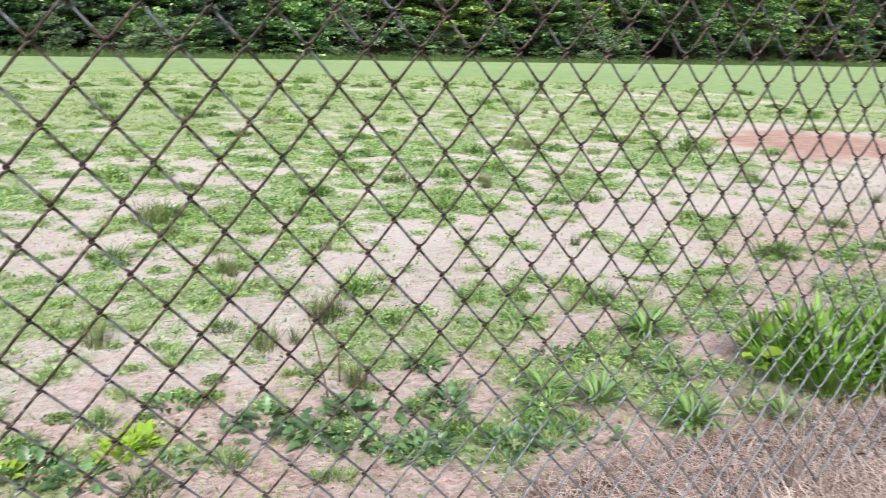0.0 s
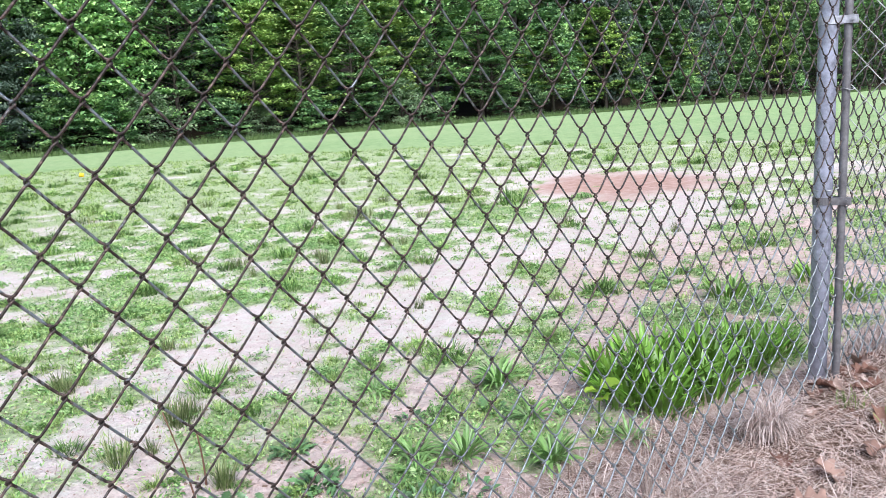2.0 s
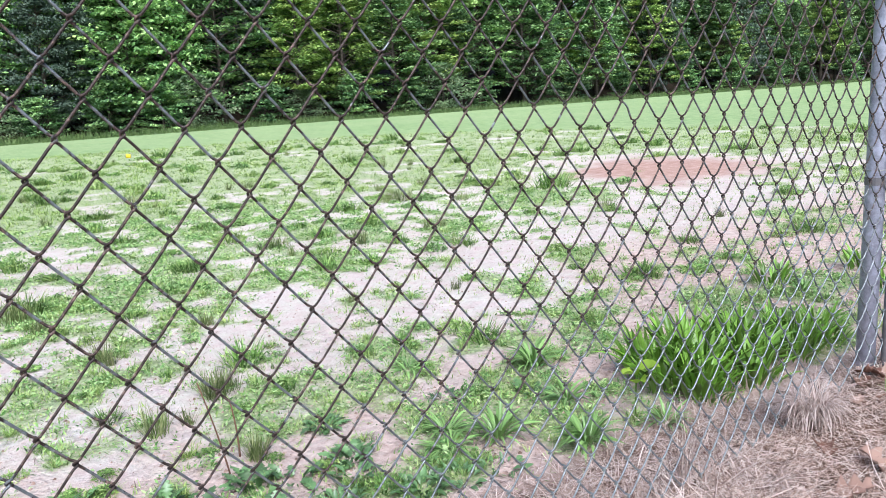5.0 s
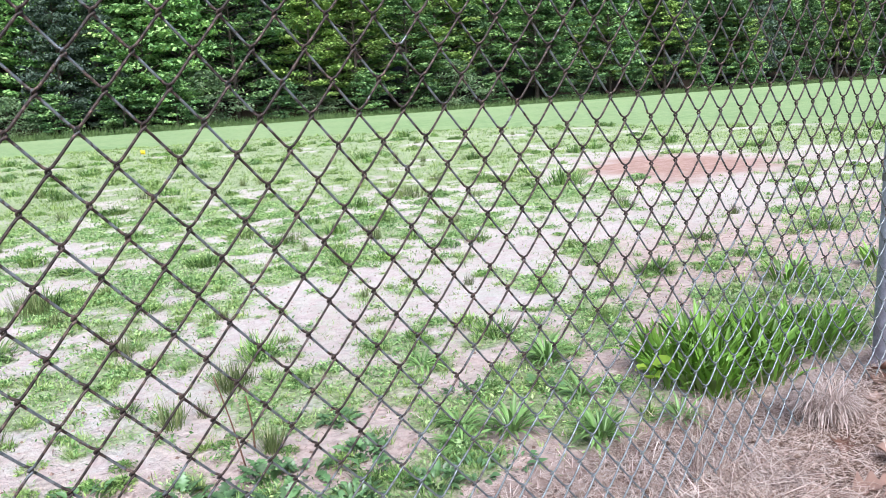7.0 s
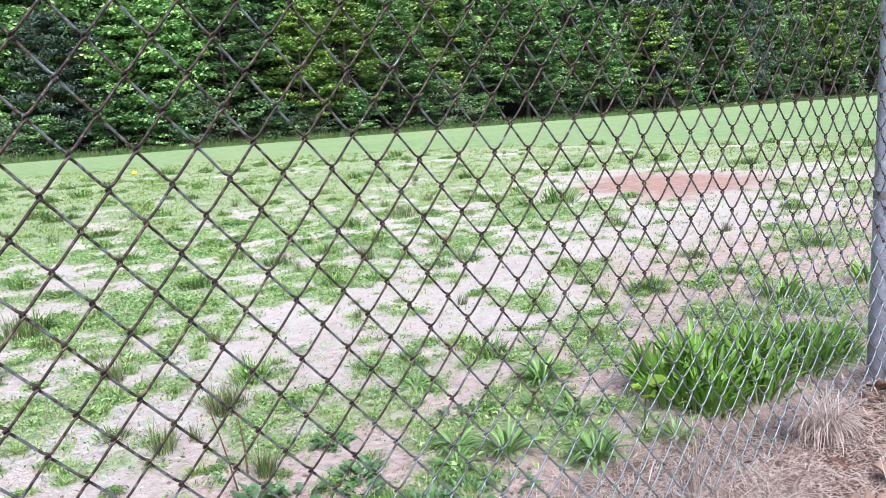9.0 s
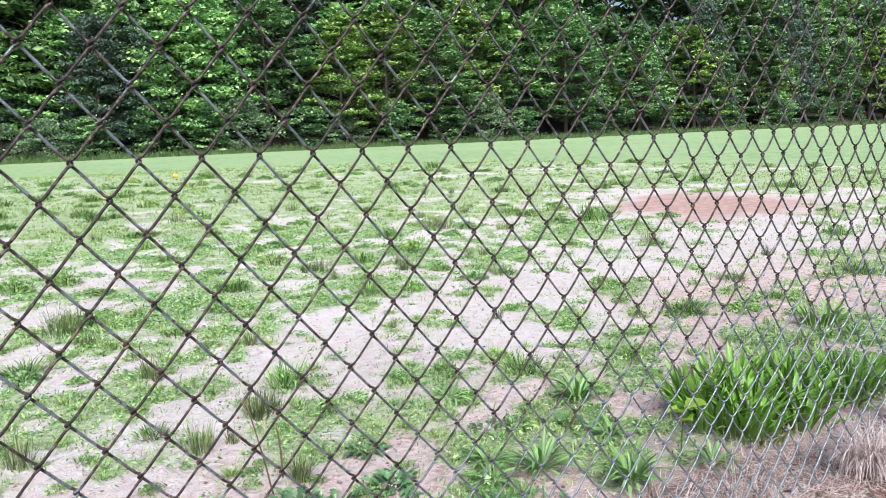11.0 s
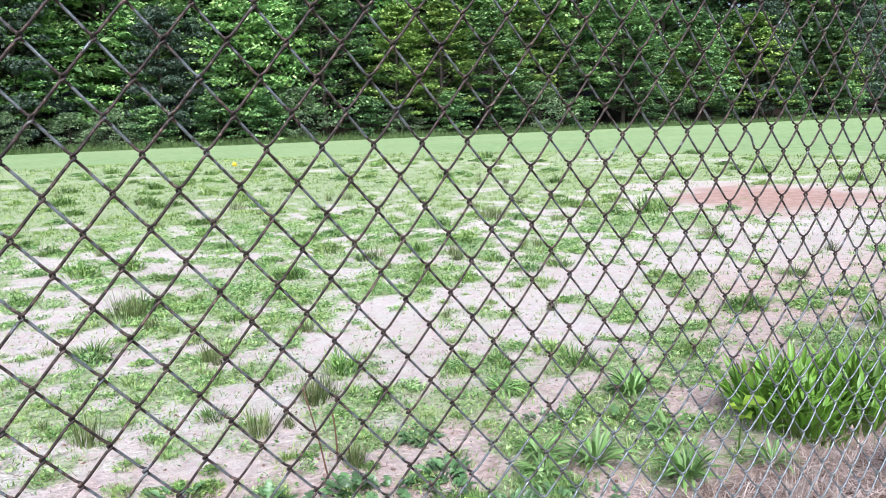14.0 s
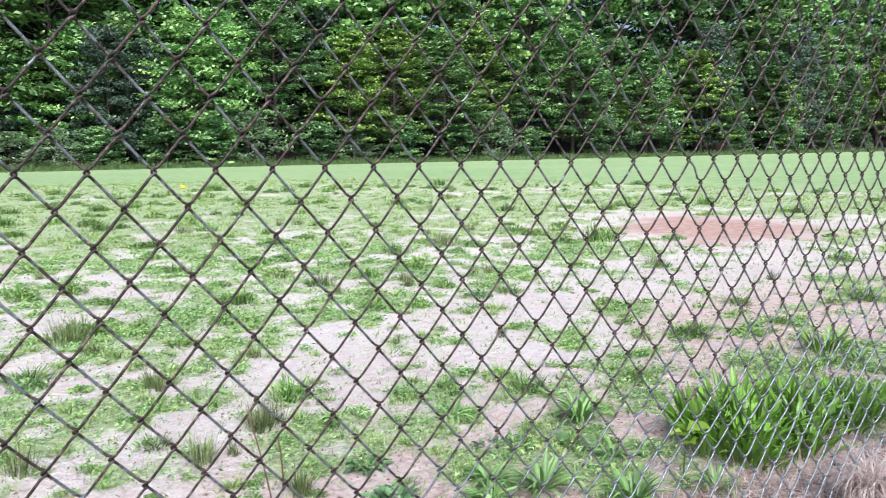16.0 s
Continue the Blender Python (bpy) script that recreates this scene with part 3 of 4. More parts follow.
    row(-10, 175, 3.1, 5.5, 8.0, 0.95, 1.22, (poplar, maple, poplar, maple, tulip, poplar))
    # dark-leaved oaks mixed in so the gaps read as shaded depth
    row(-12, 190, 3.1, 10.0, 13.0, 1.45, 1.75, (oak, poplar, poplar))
    row(-16, 200, 4.6, 14.5, 17.0, 1.6, 1.9, (poplar,))
    # unseen trees added behind the camera to darken the wires; straw hints at pines
    for i in range(7):
        put((pine, oak, pine, poplar)[i % 4], -24 + 8.5 * i + rng.uniform(-1, 1), -13 + rng.uniform(-2, 2), rng.uniform(0.9, 1.15))


build_wood()


# ---- grass and weeds ----
def blades(base, yaw, length, width, lean, curl, rng, steps=3):
    """Tapered, bending blades: rows of two corners and a tip each."""
    n = len(base)
    d = np.stack([np.cos(yaw), np.sin(yaw), np.zeros(n)], -1)
    s = np.stack([-np.sin(yaw), np.cos(yaw), np.zeros(n)], -1)
    rows, pos, ang = [], base.copy(), lean.copy()
    for k in range(steps):
        w = (width * (1 - 0.35 * k / steps))[:, None] / 2
        rows += [pos - s * w, pos + s * w]
        step = (length / steps)[:, None]
        pos = pos + (d * np.sin(ang)[:, None] + np.array([0, 0, 1.0]) * np.cos(ang)[:, None]) * step
        ang = ang + curl / steps
    rows.append(pos)
    m = 2 * steps + 1
    verts = np.stack(rows, 1).reshape(-1, 3)
    at = (np.arange(n) * m)[:, None]
    faces = []
    for k in range(steps - 1):
        faces += (at + np.array([[2 * k, 2 * k + 1, 2 * k + 3, 2 * k + 2]])).tolist()
    faces += (at + np.array([[2 * steps - 2, 2 * steps - 1, 2 * steps]])).tolist()
    return verts, faces


def lift(xy):
    return np.concatenate([xy, ground_z(xy[:, 0], xy[:, 1])[:, None]], 1)


def on_field(n, low, high, rng):
    """Points spread over the part of the field behind the fence, thinning out with distance from it."""
    r = low + (high - low) * rng.rand(n)
    a = radians(-6) + radians(84) * rng.rand(n)
    return np.stack([-0.15 + r * np.sin(a), -0.93 + r * np.cos(a)], -1), r


def build_low_weeds():
    rng = np.random.RandomState(22)
    cx, cy, cr = CLUMPS
    r = np.hypot(cx + 0.15, cy + 0.93)
    leafy = (rng.rand(len(cx)) < 0.48) & (r < 7.5)
    count = (np.where(r < 4.5, 80, np.where(r < 9.0, 28, 14)) * (0.5 + 0.9 * rng.rand(len(cx))) * np.where(leafy, 0.45, 1.0)).astype(int)
    own = np.repeat(np.arange(len(cx)), count)
    n = len(own)
    a = rng.rand(n) * 6.283
    d = cr[own] * 0.75 * np.abs(rng.randn(n)) * (0.35 + 0.65 * rng.rand(n))
    base = lift(np.stack([cx[own] + d * np.cos(a), cy[own] + d * np.sin(a)], -1)) - np.array([0, 0, 0.003])
    tall = np.repeat(0.5 + 0.9 * rng.rand(len(cx)) ** 2, count)
    size = 0.72 + r[own] / 8
    yaw, tip = a + rng.randn(n) * 0.9, (0.015 + 0.027 * rng.rand(n)) * tall * (0.8 + r[own] / 16)
    wide, lean, curl = (0.0018 + 0.0022 * rng.rand(n)) * size, 0.35 + 0.8 * rng.rand(n), 0.9 * rng.rand(n)
    near = r[own] < 8.0
    v, f = joined([blades(base[k], yaw[k], tip[k], wide[k] * w, lean[k], curl[k], rng, steps) for k, steps, w in ((near, 2, 1.0), (~near, 1, 1.5))])
    tagged(mesh_object("low_weeds", v, f, MAT_GRASS), "low green crabgrass and weeds in loose clumps on sand", "weeds", kind="stuff")
    # mats of small round leaves between the grass blades
    count = np.where(leafy, 72 * (0.6 + 0.8 * rng.rand(len(cx))), np.where(r < 5, 9, 0)).astype(int)
    own = np.repeat(np.arange(len(cx)), count)
    n = len(own)
    at = lift(np.stack([cx[own], cy[own]], -1) + rng.randn(n, 2) * 0.62 * cr[own][:, None])
    at[:, 2] += 0.003 + 0.020 * rng.rand(n) ** 1.5
    v, f = leaves(at, (0.0042 + 0.0030 * rng.rand(n)) * (0.8 + r[own] / 8), rng, 0.6, 2.3)
    tagged(mesh_object("leaf_mats", v, f, MAT_MAT), "mats of small-leaved green weeds on the soil", "weeds", kind="stuff")


def build_sprouts():
    """Single short shoots and dry bits all over the bare soil."""
    rng = np.random.RandomState(23)
    xy, r = on_field(15000, 1.35, 13.0, rng)
    keep = (xy[:, 1] > straw_edge(xy[:, 0])) & (fbm(xy[:, 0], xy[:, 1], 91, 2.5, 3) > 0.40) & (clay_cover(xy[:, 0], xy[:, 1]) < 0.15)
    xy, r = xy[keep], r[keep]
    per = 3
    size = np.repeat(1 + r / 9, per)
    base = lift(np.repeat(xy, per, 0) + rng.randn(len(xy) * per, 2) * 0.006)
    n = len(base)
    v, f = blades(base, rng.rand(n) * 6.283, (0.009 + 0.016 * rng.rand(n)) * size, 0.0024 * size, 0.4 + 0.9 * rng.rand(n), 0.6 * rng.rand(n), rng, 2)
    tagged(mesh_object("sprouts", v, f, MAT_GRASS), "scattered single green shoots on bare sandy soil", "weeds", kind="stuff")
    xy, r = on_field(3000, 1.3, 9.0, rng)
    xy = xy[xy[:, 1] > straw_edge(xy[:, 0]) - 0.05]
    base = lift(xy) + np.array([0, 0, 0.003])
    n = len(base)
    v, f = blades(base, rng.rand(n) * 6.283, 0.02 + 0.06 * rng.rand(n) ** 2, 0.0018 + 0.002 * rng.rand(n), 1.45 + 0.1 * rng.rand(n), 0.05 * rng.randn(n), rng, 2)
    tagged(mesh_object("dry_litter", v, f, MAT_DEAD), "bits of dry pale grass lying on the soil", "litter", kind="stuff")
    xy, r = on_field(9000, 1.3, 5.5, rng)
    xy = xy[xy[:, 1] > straw_edge(xy[:, 0]) - 0.05]
    pieces = []
    for p in lift(xy):
        s = 0.002 + 0.0055 * rng.rand() ** 3
        corner = np.array([(1, 0, 0), (0, 1, 0), (-1, 0, 0), (0, -1, 0), (0, 0, 0.9), (0, 0, -0.6)]) * s * (0.7 + 0.6 * rng.rand(6, 1))
        pieces.append((p + corner, [[0, 1, 4], [1, 2, 4], [2, 3, 4], [3, 0, 4], [1, 0, 5], [2, 1, 5], [3, 2, 5], [0, 3, 5]]))
    v, f = joined(pieces)
    tagged(mesh_object("soil_crumbs", v, f, MAT_CRUMB), "small brown crumbs of soil and grit", "grit", kind="stuff")


def rush_mesh(seed, n, height, radius, material, name="rush_tuft"):
    rng = np.random.RandomState(seed)
    a = rng.rand(n) * 6.283
    r = radius * np.sqrt(rng.rand(n))
    base = np.stack([r * np.cos(a), r * np.sin(a), np.full(n, -0.005)], -1)
    yaw = a + rng.randn(n) * 0.9
    v, f = blades(base, yaw, height * (0.35 + 0.65 * rng.rand(n)), 0.0017 + 0.0012 * rng.rand(n), 0.05 + 0.60 * rng.rand(n) * (0.3 + r / radius), 0.35 * rng.rand(n), rng, 3)
    return mesh_object(name, v, f, material)


def clump_mesh(seed, blades_n, leaves_n, height, material):
    """A rounded weed about 0.1 m in radius: arching shoots with small leaves between them."""
    rng = np.random.RandomState(seed)
    a, r = rng.rand(blades_n) * 6.283, 0.060 * np.sqrt(rng.rand(blades_n))
    base = np.stack([r * np.cos(a) * (1 + 0.3 * rng.randn()), r * np.sin(a), np.full(blades_n, -0.006)], -1)
    shoots = blades(base, a + 0.7 * rng.randn(blades_n), height * (0.5 + 0.9 * rng.rand(blades_n)), 0.0030 + 0.0030 * rng.rand(blades_n), 0.15 + 12 * r * (0.5 + rng.rand(blades_n)), 0.9 * rng.rand(blades_n), rng, 3)
    b, d = rng.rand(leaves_n) * 6.283, 0.078 * rng.rand(leaves_n) ** 0.7
    q = np.stack([d * np.cos(b), d * np.sin(b), 0 * d], -1)
    dome = np.exp(-(q[:, 0] ** 2 + q[:, 1] ** 2) / 0.0045)
    q[:, 2] = 0.004 + height * 0.75 * dome * rng.rand(leaves_n) ** 0.6
    v, f = joined([shoots, leaves(q, 0.006 + 0.007 * rng.rand(leaves_n), rng, 0.5, 2.2)])
    return mesh_object("weed_clump", v, f, material)


FAR_CLUMPS = [  # place and radius, out in the field
    (2.4, 7.95, 0.2), (2.7, 4.55, 0.07), (1.94, 3.87, 0.1), (1.85, 4.34, 0.15), (1.41, 4.25, 0.12), (1.32, 5.05, 0.12), (0.63, 4.05, 0.11), (1.98, 5.17, 0.14), (1.7, 5.59, 0.1), (1.97, 3.12, 0.09), (2.15, 2.89, 0.1),
    (1.73, 2.94, 0.07), (3.18, 4.94, 0.15), (2.62, 3.29, 0.1), (2.59, 2.87, 0.11), (3.22, 3.18, 0.1), (5.05, 5.22, 0.18), (4.87, 4.59, 0.14), (5.19, 4.44, 0.22), (5.85, 4.09, 0.15), (3.27, 2.57, 0.07), (3.06, 2.25, 0.1),
    (4.4, 2.98, 0.09), (3.95, 3.44, 0.07), (3.7, 1.82, 0.09), (4.17, 1.49, 0.11), (4.64, 1.64, 0.08), (0.2, 4.51, 0.16), (0.5, 4.55, 0.14), (2.81, 2.85, 0.09), (1.43, 6.69, 0.17), (0.38, 3.28, 0.14), (1.91, 2.97, 0.1),
]
NEAR_CLUMPS = [  # the same, close behind the fence
    (2.3, 1.69, 0.06), (2.63, 1.57, 0.07), (2.78, 1.48, 0.09), (2.85, 1.4, 0.07), (3.13, 1.34, 0.1), (3.44, 1.38, 0.06), (2.8, 0.83, 0.08), (0.06, 2.43, 0.09), (0.23, 2.26, 0.06), (0.73, 2.72, 0.09), (0.79, 2.43, 0.08),
    (0.87, 1.73, 0.11), (0.61, 1.79, 0.04), (0.04, 1.29, 0.05), (0.33, 1.51, 0.06), (0.2, 1.03, 0.05), (0.13, 1.43, 0.04), (0.07, 1.08, 0.04), (0.87, 1.35, 0.06), (1.92, 2.28, 0.05), (2.24, 2.09, 0.06), (2.24, 1.66, 0.06),
    (1.41, 1.45, 0.07), (1.3, 1.17, 0.05), (1.66, 1.45, 0.1), (1.65, 1.28, 0.09), (2.11, 1.14, 0.07), (1.28, 0.86, 0.07), (1.42, 0.76, 0.05), (0.08, 2.52, 0.11), (-0.15, 1.05, 0.05), (0.14, 1.07, 0.05), (-0.24, 0.95, 0.05),
]


def build_clumps():
    kinds = [clump_mesh(71, 110, 90, 0.055, MAT_CLUMP), clump_mesh(72, 60, 170, 0.045, MAT_MAT), clump_mesh(73, 150, 40, 0.065, MAT_CLUMP), clump_mesh(74, 90, 120, 0.05, MAT_GRASS), clump_mesh(75, 40, 200, 0.035, MAT_CLUMP)]
    for k in kinds:
        tagged(k, "rounded clump of leafy green weeds on pale sand", "weed", group="weed clumps")
    rng = random.Random(17)
    spots = [(x, y, 0.92 * r) for x, y, r in FAR_CLUMPS + NEAR_CLUMPS]
    while len(spots) < 84:  # small ones crowd the soil at the foot of the fence
        spots.append((rng.uniform(-0.4, 0.75), rng.uniform(0.45, 1.15), rng.uniform(0.03, 0.055)))
    while len(spots) < 295:
        r, a = rng.uniform(3.0 ** 1.5, 19.0 ** 1.5) ** (1 / 1.5), radians(rng.uniform(-6, 66))
        x, y = -0.15 + r * math.sin(a), -0.93 + r * math.cos(a)
        if rng.random() < float(richness(np.array([x]), np.array([y]))[0]) and y > 1.2:
            spots.append((x, y, rng.uniform(0.05, 0.11) * (0.8 + r / 14)))
    for i, (x, y, r) in enumerate(spots):
        ob = kinds[i] if i < len(kinds) else copy_thing(kinds[rng.choice((0, 1, 2, 2, 3, 4))], Matrix())
        ob.matrix_basis = pose(x, y, float(ground_z(x, y)), rz=rng.uniform(0, 360))
        s = r / 0.085
        ob.scale = (s, s * rng.uniform(0.8, 1.1), s * rng.uniform(0.8, 1.25))


def build_tufts():
    kinds = [rush_mesh(31, 95, 0.115, 0.030, MAT_TUFT), rush_mesh(32, 75, 0.10, 0.024, MAT_TUFT), rush_mesh(33, 130, 0.10, 0.060, MAT_TUFT), rush_mesh(34, 90, 0.06, 0.05, MAT_GRASS)]
    for k in kinds:
        tagged(k, "upright olive-green rush tuft growing in sand", "grass tuft", group="rush tufts")
    rng = random.Random(3)
    spots = [(0.30, 3.15, 2, 1.6), (0.35, 2.80, 0, 1.1), (0.48, 2.16, 1, 1.2), (0.96, 2.34, 1, 1.0), (-0.04, 1.52, 0, 1.25), (-0.15, 1.73, 1, 0.6), (0.42, 1.29, 0, 1.2), (0.69, 1.48, 2, 1.05), (0.66, 1.45, 0, 1.15), (0.72, 1.52, 1, 1.0), (0.52, 1.30, 1, 0.75),
             (0.58, 0.93, 1, 1.0), (0.59, 0.94, 0, 0.85), (0.68, 3.27, 1, 0.8), (2.52, 3.66, 0, 1.1), (3.91, 5.34, 2, 1.4), (4.16, 4.56, 2, 1.1), (2.10, 7.83, 2, 1.5), (3.48, 7.85, 2, 1.1)]
    spots += [(3.26, 7.91, 0, 1.3), (1.27, 9.29, 0, 1.2), (3.82, 5.03, 2, 1.6), (3.70, 5.10, 2, 1.3), (2.44, 3.47, 0, 1.1), (1.94, 3.51, 1, 1.0), (2.83, 2.94, 2, 0.9), (3.04, 3.55, 0, 1.0), (2.08, 1.98, 1, 0.9), (4.57, 2.17, 0, 1.0), (0.34, 3.08, 0, 1.0), (1.07, 6.76, 0, 1.2),
              (0.49, 2.09, 1, 0.8), (1.219, 1.445, 3, 1.0), (2.126, 1.10, 3, 1.1), (1.607, 2.19, 1, 0.7)]
    while len(spots) < 62:
        r, a = rng.uniform(5.0, 18.0), radians(rng.uniform(-4, 62))
        x, y = -0.15 + r * math.sin(a), -0.93 + r * math.cos(a)
        if float(richness(np.array([x]), np.array([y]))[0]) > 0.35 and y > 1.6:
            spots.append((x, y, rng.choice((0, 0, 1, 2)), rng.uniform(0.8, 1.3)))
    used = set()
    for x, y, k, s in spots:
        ob = kinds[k]
        if k in used:
            ob = copy_thing(kinds[k], Matrix())
        used.add(k)
        ob.matrix_basis = pose(x, y, float(ground_z(x, y)), rz=rng.uniform(0, 360))
        ob.scale = (s, s, s * rng.uniform(0.85, 1.1))


def leaf_mesh(name, material, length, width, arch, widest=0.45, rows=7, wave=0.0, teeth=0.0, seed=0):
    """A lying leaf along +x from the origin: raised to a fold at the midrib, arching down to its tip."""
    rng = np.random.RandomState(seed)
    verts, faces = [], []
    ang, x, z = radians(8), 0.0, 0.0
    for i in range(rows + 1):
        t = i / rows
        w = width * (math.sin(math.pi * t ** (math.log(0.5) / math.log(widest))) ** 0.8 if 0 < t < 1 else 0.06 * (1 - t))
        w *= 1 + teeth * (1 if i % 2 else -1) * (0.7 + 0.6 * rng.rand())
        lift_edge = 0.28 * w + wave * rng.randn() * width
        verts += [(x, -w / 2, z + lift_edge), (x, 0, z), (x, w / 2, z + lift_edge * (0.8 + 0.4 * rng.rand()))]
        ang -= arch / rows
        x += length / rows * math.cos(ang)
        z += length / rows * math.sin(ang)
    for i in range(rows):
        a = 3 * i
        faces += [[a, a + 3, a + 4, a + 1], [a + 1, a + 4, a + 5, a + 2]]
    me = bpy.data.meshes.new(name)
    me.from_pydata(verts, [], faces)
    me.materials.append(material)
    me.polygons.foreach_set("use_smooth", [True] * len(me.polygons))
    return me


def rosette(name, label, category, x, y, meshes, count, low, high, size, spread, rng, group=""):
    """A plant of leaves that rise from one root; steepness between low and high degrees."""
    root = new(name)
    root.matrix_basis = pose(x, y, float(ground_z(x, y)))
    tagged(root, label, category, group)
    for i in range(count):
        leaf = new("leaf", rng.choice(meshes))
        leaf.parent = root
        a = i * 137.5 + rng.uniform(-25, 25)
        d = spread * math.sqrt(rng.random())
        s = size * rng.uniform(0.65, 1.15)
        leaf.matrix_basis = pose(d * math.cos(radians(a)), d * math.sin(radians(a)), 0.004, 0, 0, a) @ pose(0, 0, 0, rng.uniform(-20, 20), -rng.uniform(low, high), 0) @ Matrix.Diagonal((s, s, s, 1))
    return root


def build_pale_vine():
    """A stem with three rounded leaves that stands out in front of the dock bed."""
    big = leaf_mesh("leaf", MAT_PALE, 0.072, 0.066, radians(35), 0.42, 8, 0.04, seed=51)
    vine = new("pale_vine")
    vine.matrix_basis = pose(1.50, 0.40, float(ground_z(1.50, 0.40)))
    tagged(vine, "bright yellow-green rounded leaves on a thin stem", "plant")
    v, f = tube([(0, 0, -0.01), (0.004, 0.002, 0.05), (0.0, -0.004, 0.10), (0.008, -0.006, 0.135)], np.array([0.0026, 0.0024, 0.0021, 0.0016]), 6)
    mesh_object("stem", v, f, MAT_DOCK, vine, smooth=True)
    for z, yaw, tilt, size in ((0.135, -60, 28, 0.95), (0.125, 165, 22, 0.8), (0.10, -120, 35, 0.85)):
        leaf = new("leaf", big)
        leaf.parent = vine
        leaf.matrix_basis = pose(0.004, -0.004, z, 0, 0, yaw) @ pose(0, 0, 0, 10, -tilt, 0) @ Matrix.Diagonal((size, size, size, 1))


def build_plants():
    rng = random.Random(11)
    dock = [leaf_mesh("leaf", MAT_DOCK, 0.155, 0.019, radians(a), 0.48, 8, 0.05, seed=i) for i, a in enumerate((15, 35, 65))]
    dock += [leaf_mesh("leaf", MAT_DOCK, 0.12, 0.025, radians(50), 0.45, 8, 0.05, seed=8)]
    plantain = [leaf_mesh("leaf", MAT_PLANTAIN, 0.135, 0.0125, radians(a), 0.5, 7, 0.03, seed=20 + i) for i, a in enumerate((40, 70, 100))]
    lobed = [leaf_mesh("leaf", MAT_LOBED, 0.085, 0.038, radians(a), 0.45, 11, 0.10, 0.38, seed=30 + i) for i, a in enumerate((20, 55, 80))]
    small = [leaf_mesh("leaf", MAT_LOBED, 0.045, 0.020, radians(a), 0.5, 5, 0.05, seed=40 + i) for i, a in enumerate((20, 50))]
    # the dense bed of broad upright leaves by the post
    for x, y, c, s in ((1.75, 0.48, 22, 0.9), (1.81, 0.58, 26, 1.05), (1.89, 0.46, 26, 1.05), (2.00, 0.60, 26, 1.05), (1.77, 0.39, 22, 0.85), (1.76, 0.35, 16, 0.65), (2.10, 0.42, 24, 0.95), (2.21, 0.55, 22, 0.9), (2.25, 0.36, 18, 0.7), (2.38, 0.40, 18, 0.68), (1.96, 0.32, 18, 0.75), (2.30, 0.56, 18, 0.78), (2.46, 0.46, 14, 0.66), (2.52, 0.56, 12, 0.6), (2.60, 0.45, 14, 0.6), (2.45, 0.36, 14, 0.55), (3.1, 0.92, 14, 0.8), (3.35, 0.5, 14, 0.7), (3.6, 0.75, 14, 0.8)):
        rosette("dock_plant", "lush bright green plant with broad upright leaves at the fence", "plant", x, y, dock, int(c * 2.9), 45, 88, s, 0.085, rng, "bed of broad leaves")
    for x, y, c, s, lo, hi in ((1.13, 0.57, 22, 1.05, 26, 66), (1.27, 0.37, 24, 1.0, 42, 74), (1.05, 0.70, 16, 0.8, 15, 50), (1.52, 0.31, 14, 0.75, 20, 60), (1.64, 0.98, 16, 0.9, 20, 60), (1.25, 1.18, 10, 0.75, 10, 40), (0.98, 0.60, 12, 0.75, 15, 45), (1.45, 0.62, 14, 0.85, 20, 60), (1.58, 0.90, 20, 1.0, 25, 70), (3.05, 0.75, 12, 0.8, 30, 70), (3.3, 1.0, 14, 0.9, 30, 70)):
        rosette("plantain", "green plantain rosette with long ribbed leaves", "plant", x, y, plantain, int(c * 2.8), lo + 6, hi + 12, s * 0.80, 0.02, rng, "plantains by the fence")
    for x, y, c, s in ((0.76, 0.74, 18, 0.8), (0.51, 0.80, 18, 0.9), (0.72, 0.66, 10, 0.7), (0.82, 0.98, 16, 0.55), (0.40, 0.70, 10, 0.8), (0.60, 0.74, 10, 0.8), (0.20, 0.80, 8, 0.6), (1.42, 0.74, 9, 0.8), (1.206, 0.90, 12, 0.55), (0.31, 0.84, 14, 0.9), (0.47, 0.63, 14, 0.85), (0.81, 0.98, 12, 0.7), (0.78, 0.75, 10, 0.7), (0.07, 0.71, 10, 0.7), (-0.20, 0.80, 12, 0.8), (0.36, 0.74, 14, 0.95), (-0.10, 0.73, 10, 0.8)):
        rosette("lobed_weed", "low weed with toothed green leaves on bare soil", "weed", x, y, lobed, int(c * 1.5), 5, 65, s * 0.70, 0.05, rng, "toothed weeds by the fence")
    build_pale_vine()
    lime = [leaf_mesh("leaf", MAT_PALE, 0.042, 0.024, radians(a), 0.5, 6, 0.05, seed=44 + i) for i, a in enumerate((15, 45))]
    for x, y, c, s in ((0.01, 0.84, 40, 1.0), (-0.03, 0.80, 26, 0.9), (-0.28, 0.80, 22, 0.9)):
        rosette("lime_weed", "bright lime-green leafy weed on bare soil", "weed", x, y, lime, c, 10, 75, s, 0.045, rng, "lime weeds by the fence")
    for x, y, c, s in ((0.81, 0.48, 46, 0.8), (0.90, 0.46, 30, 0.7), (0.63, 0.55, 34, 0.8), (1.02, 0.42, 20, 0.7), (0.12, 1.02, 26, 0.8), (0.58, 0.52, 30, 0.8), (-0.2, 0.86, 30, 0.8)):
        rosette("chickweed", "feathery low green weed with tiny leaves", "weed", x, y, small, c, 5, 70, s, 0.055, rng, "feathery weeds by the fence")


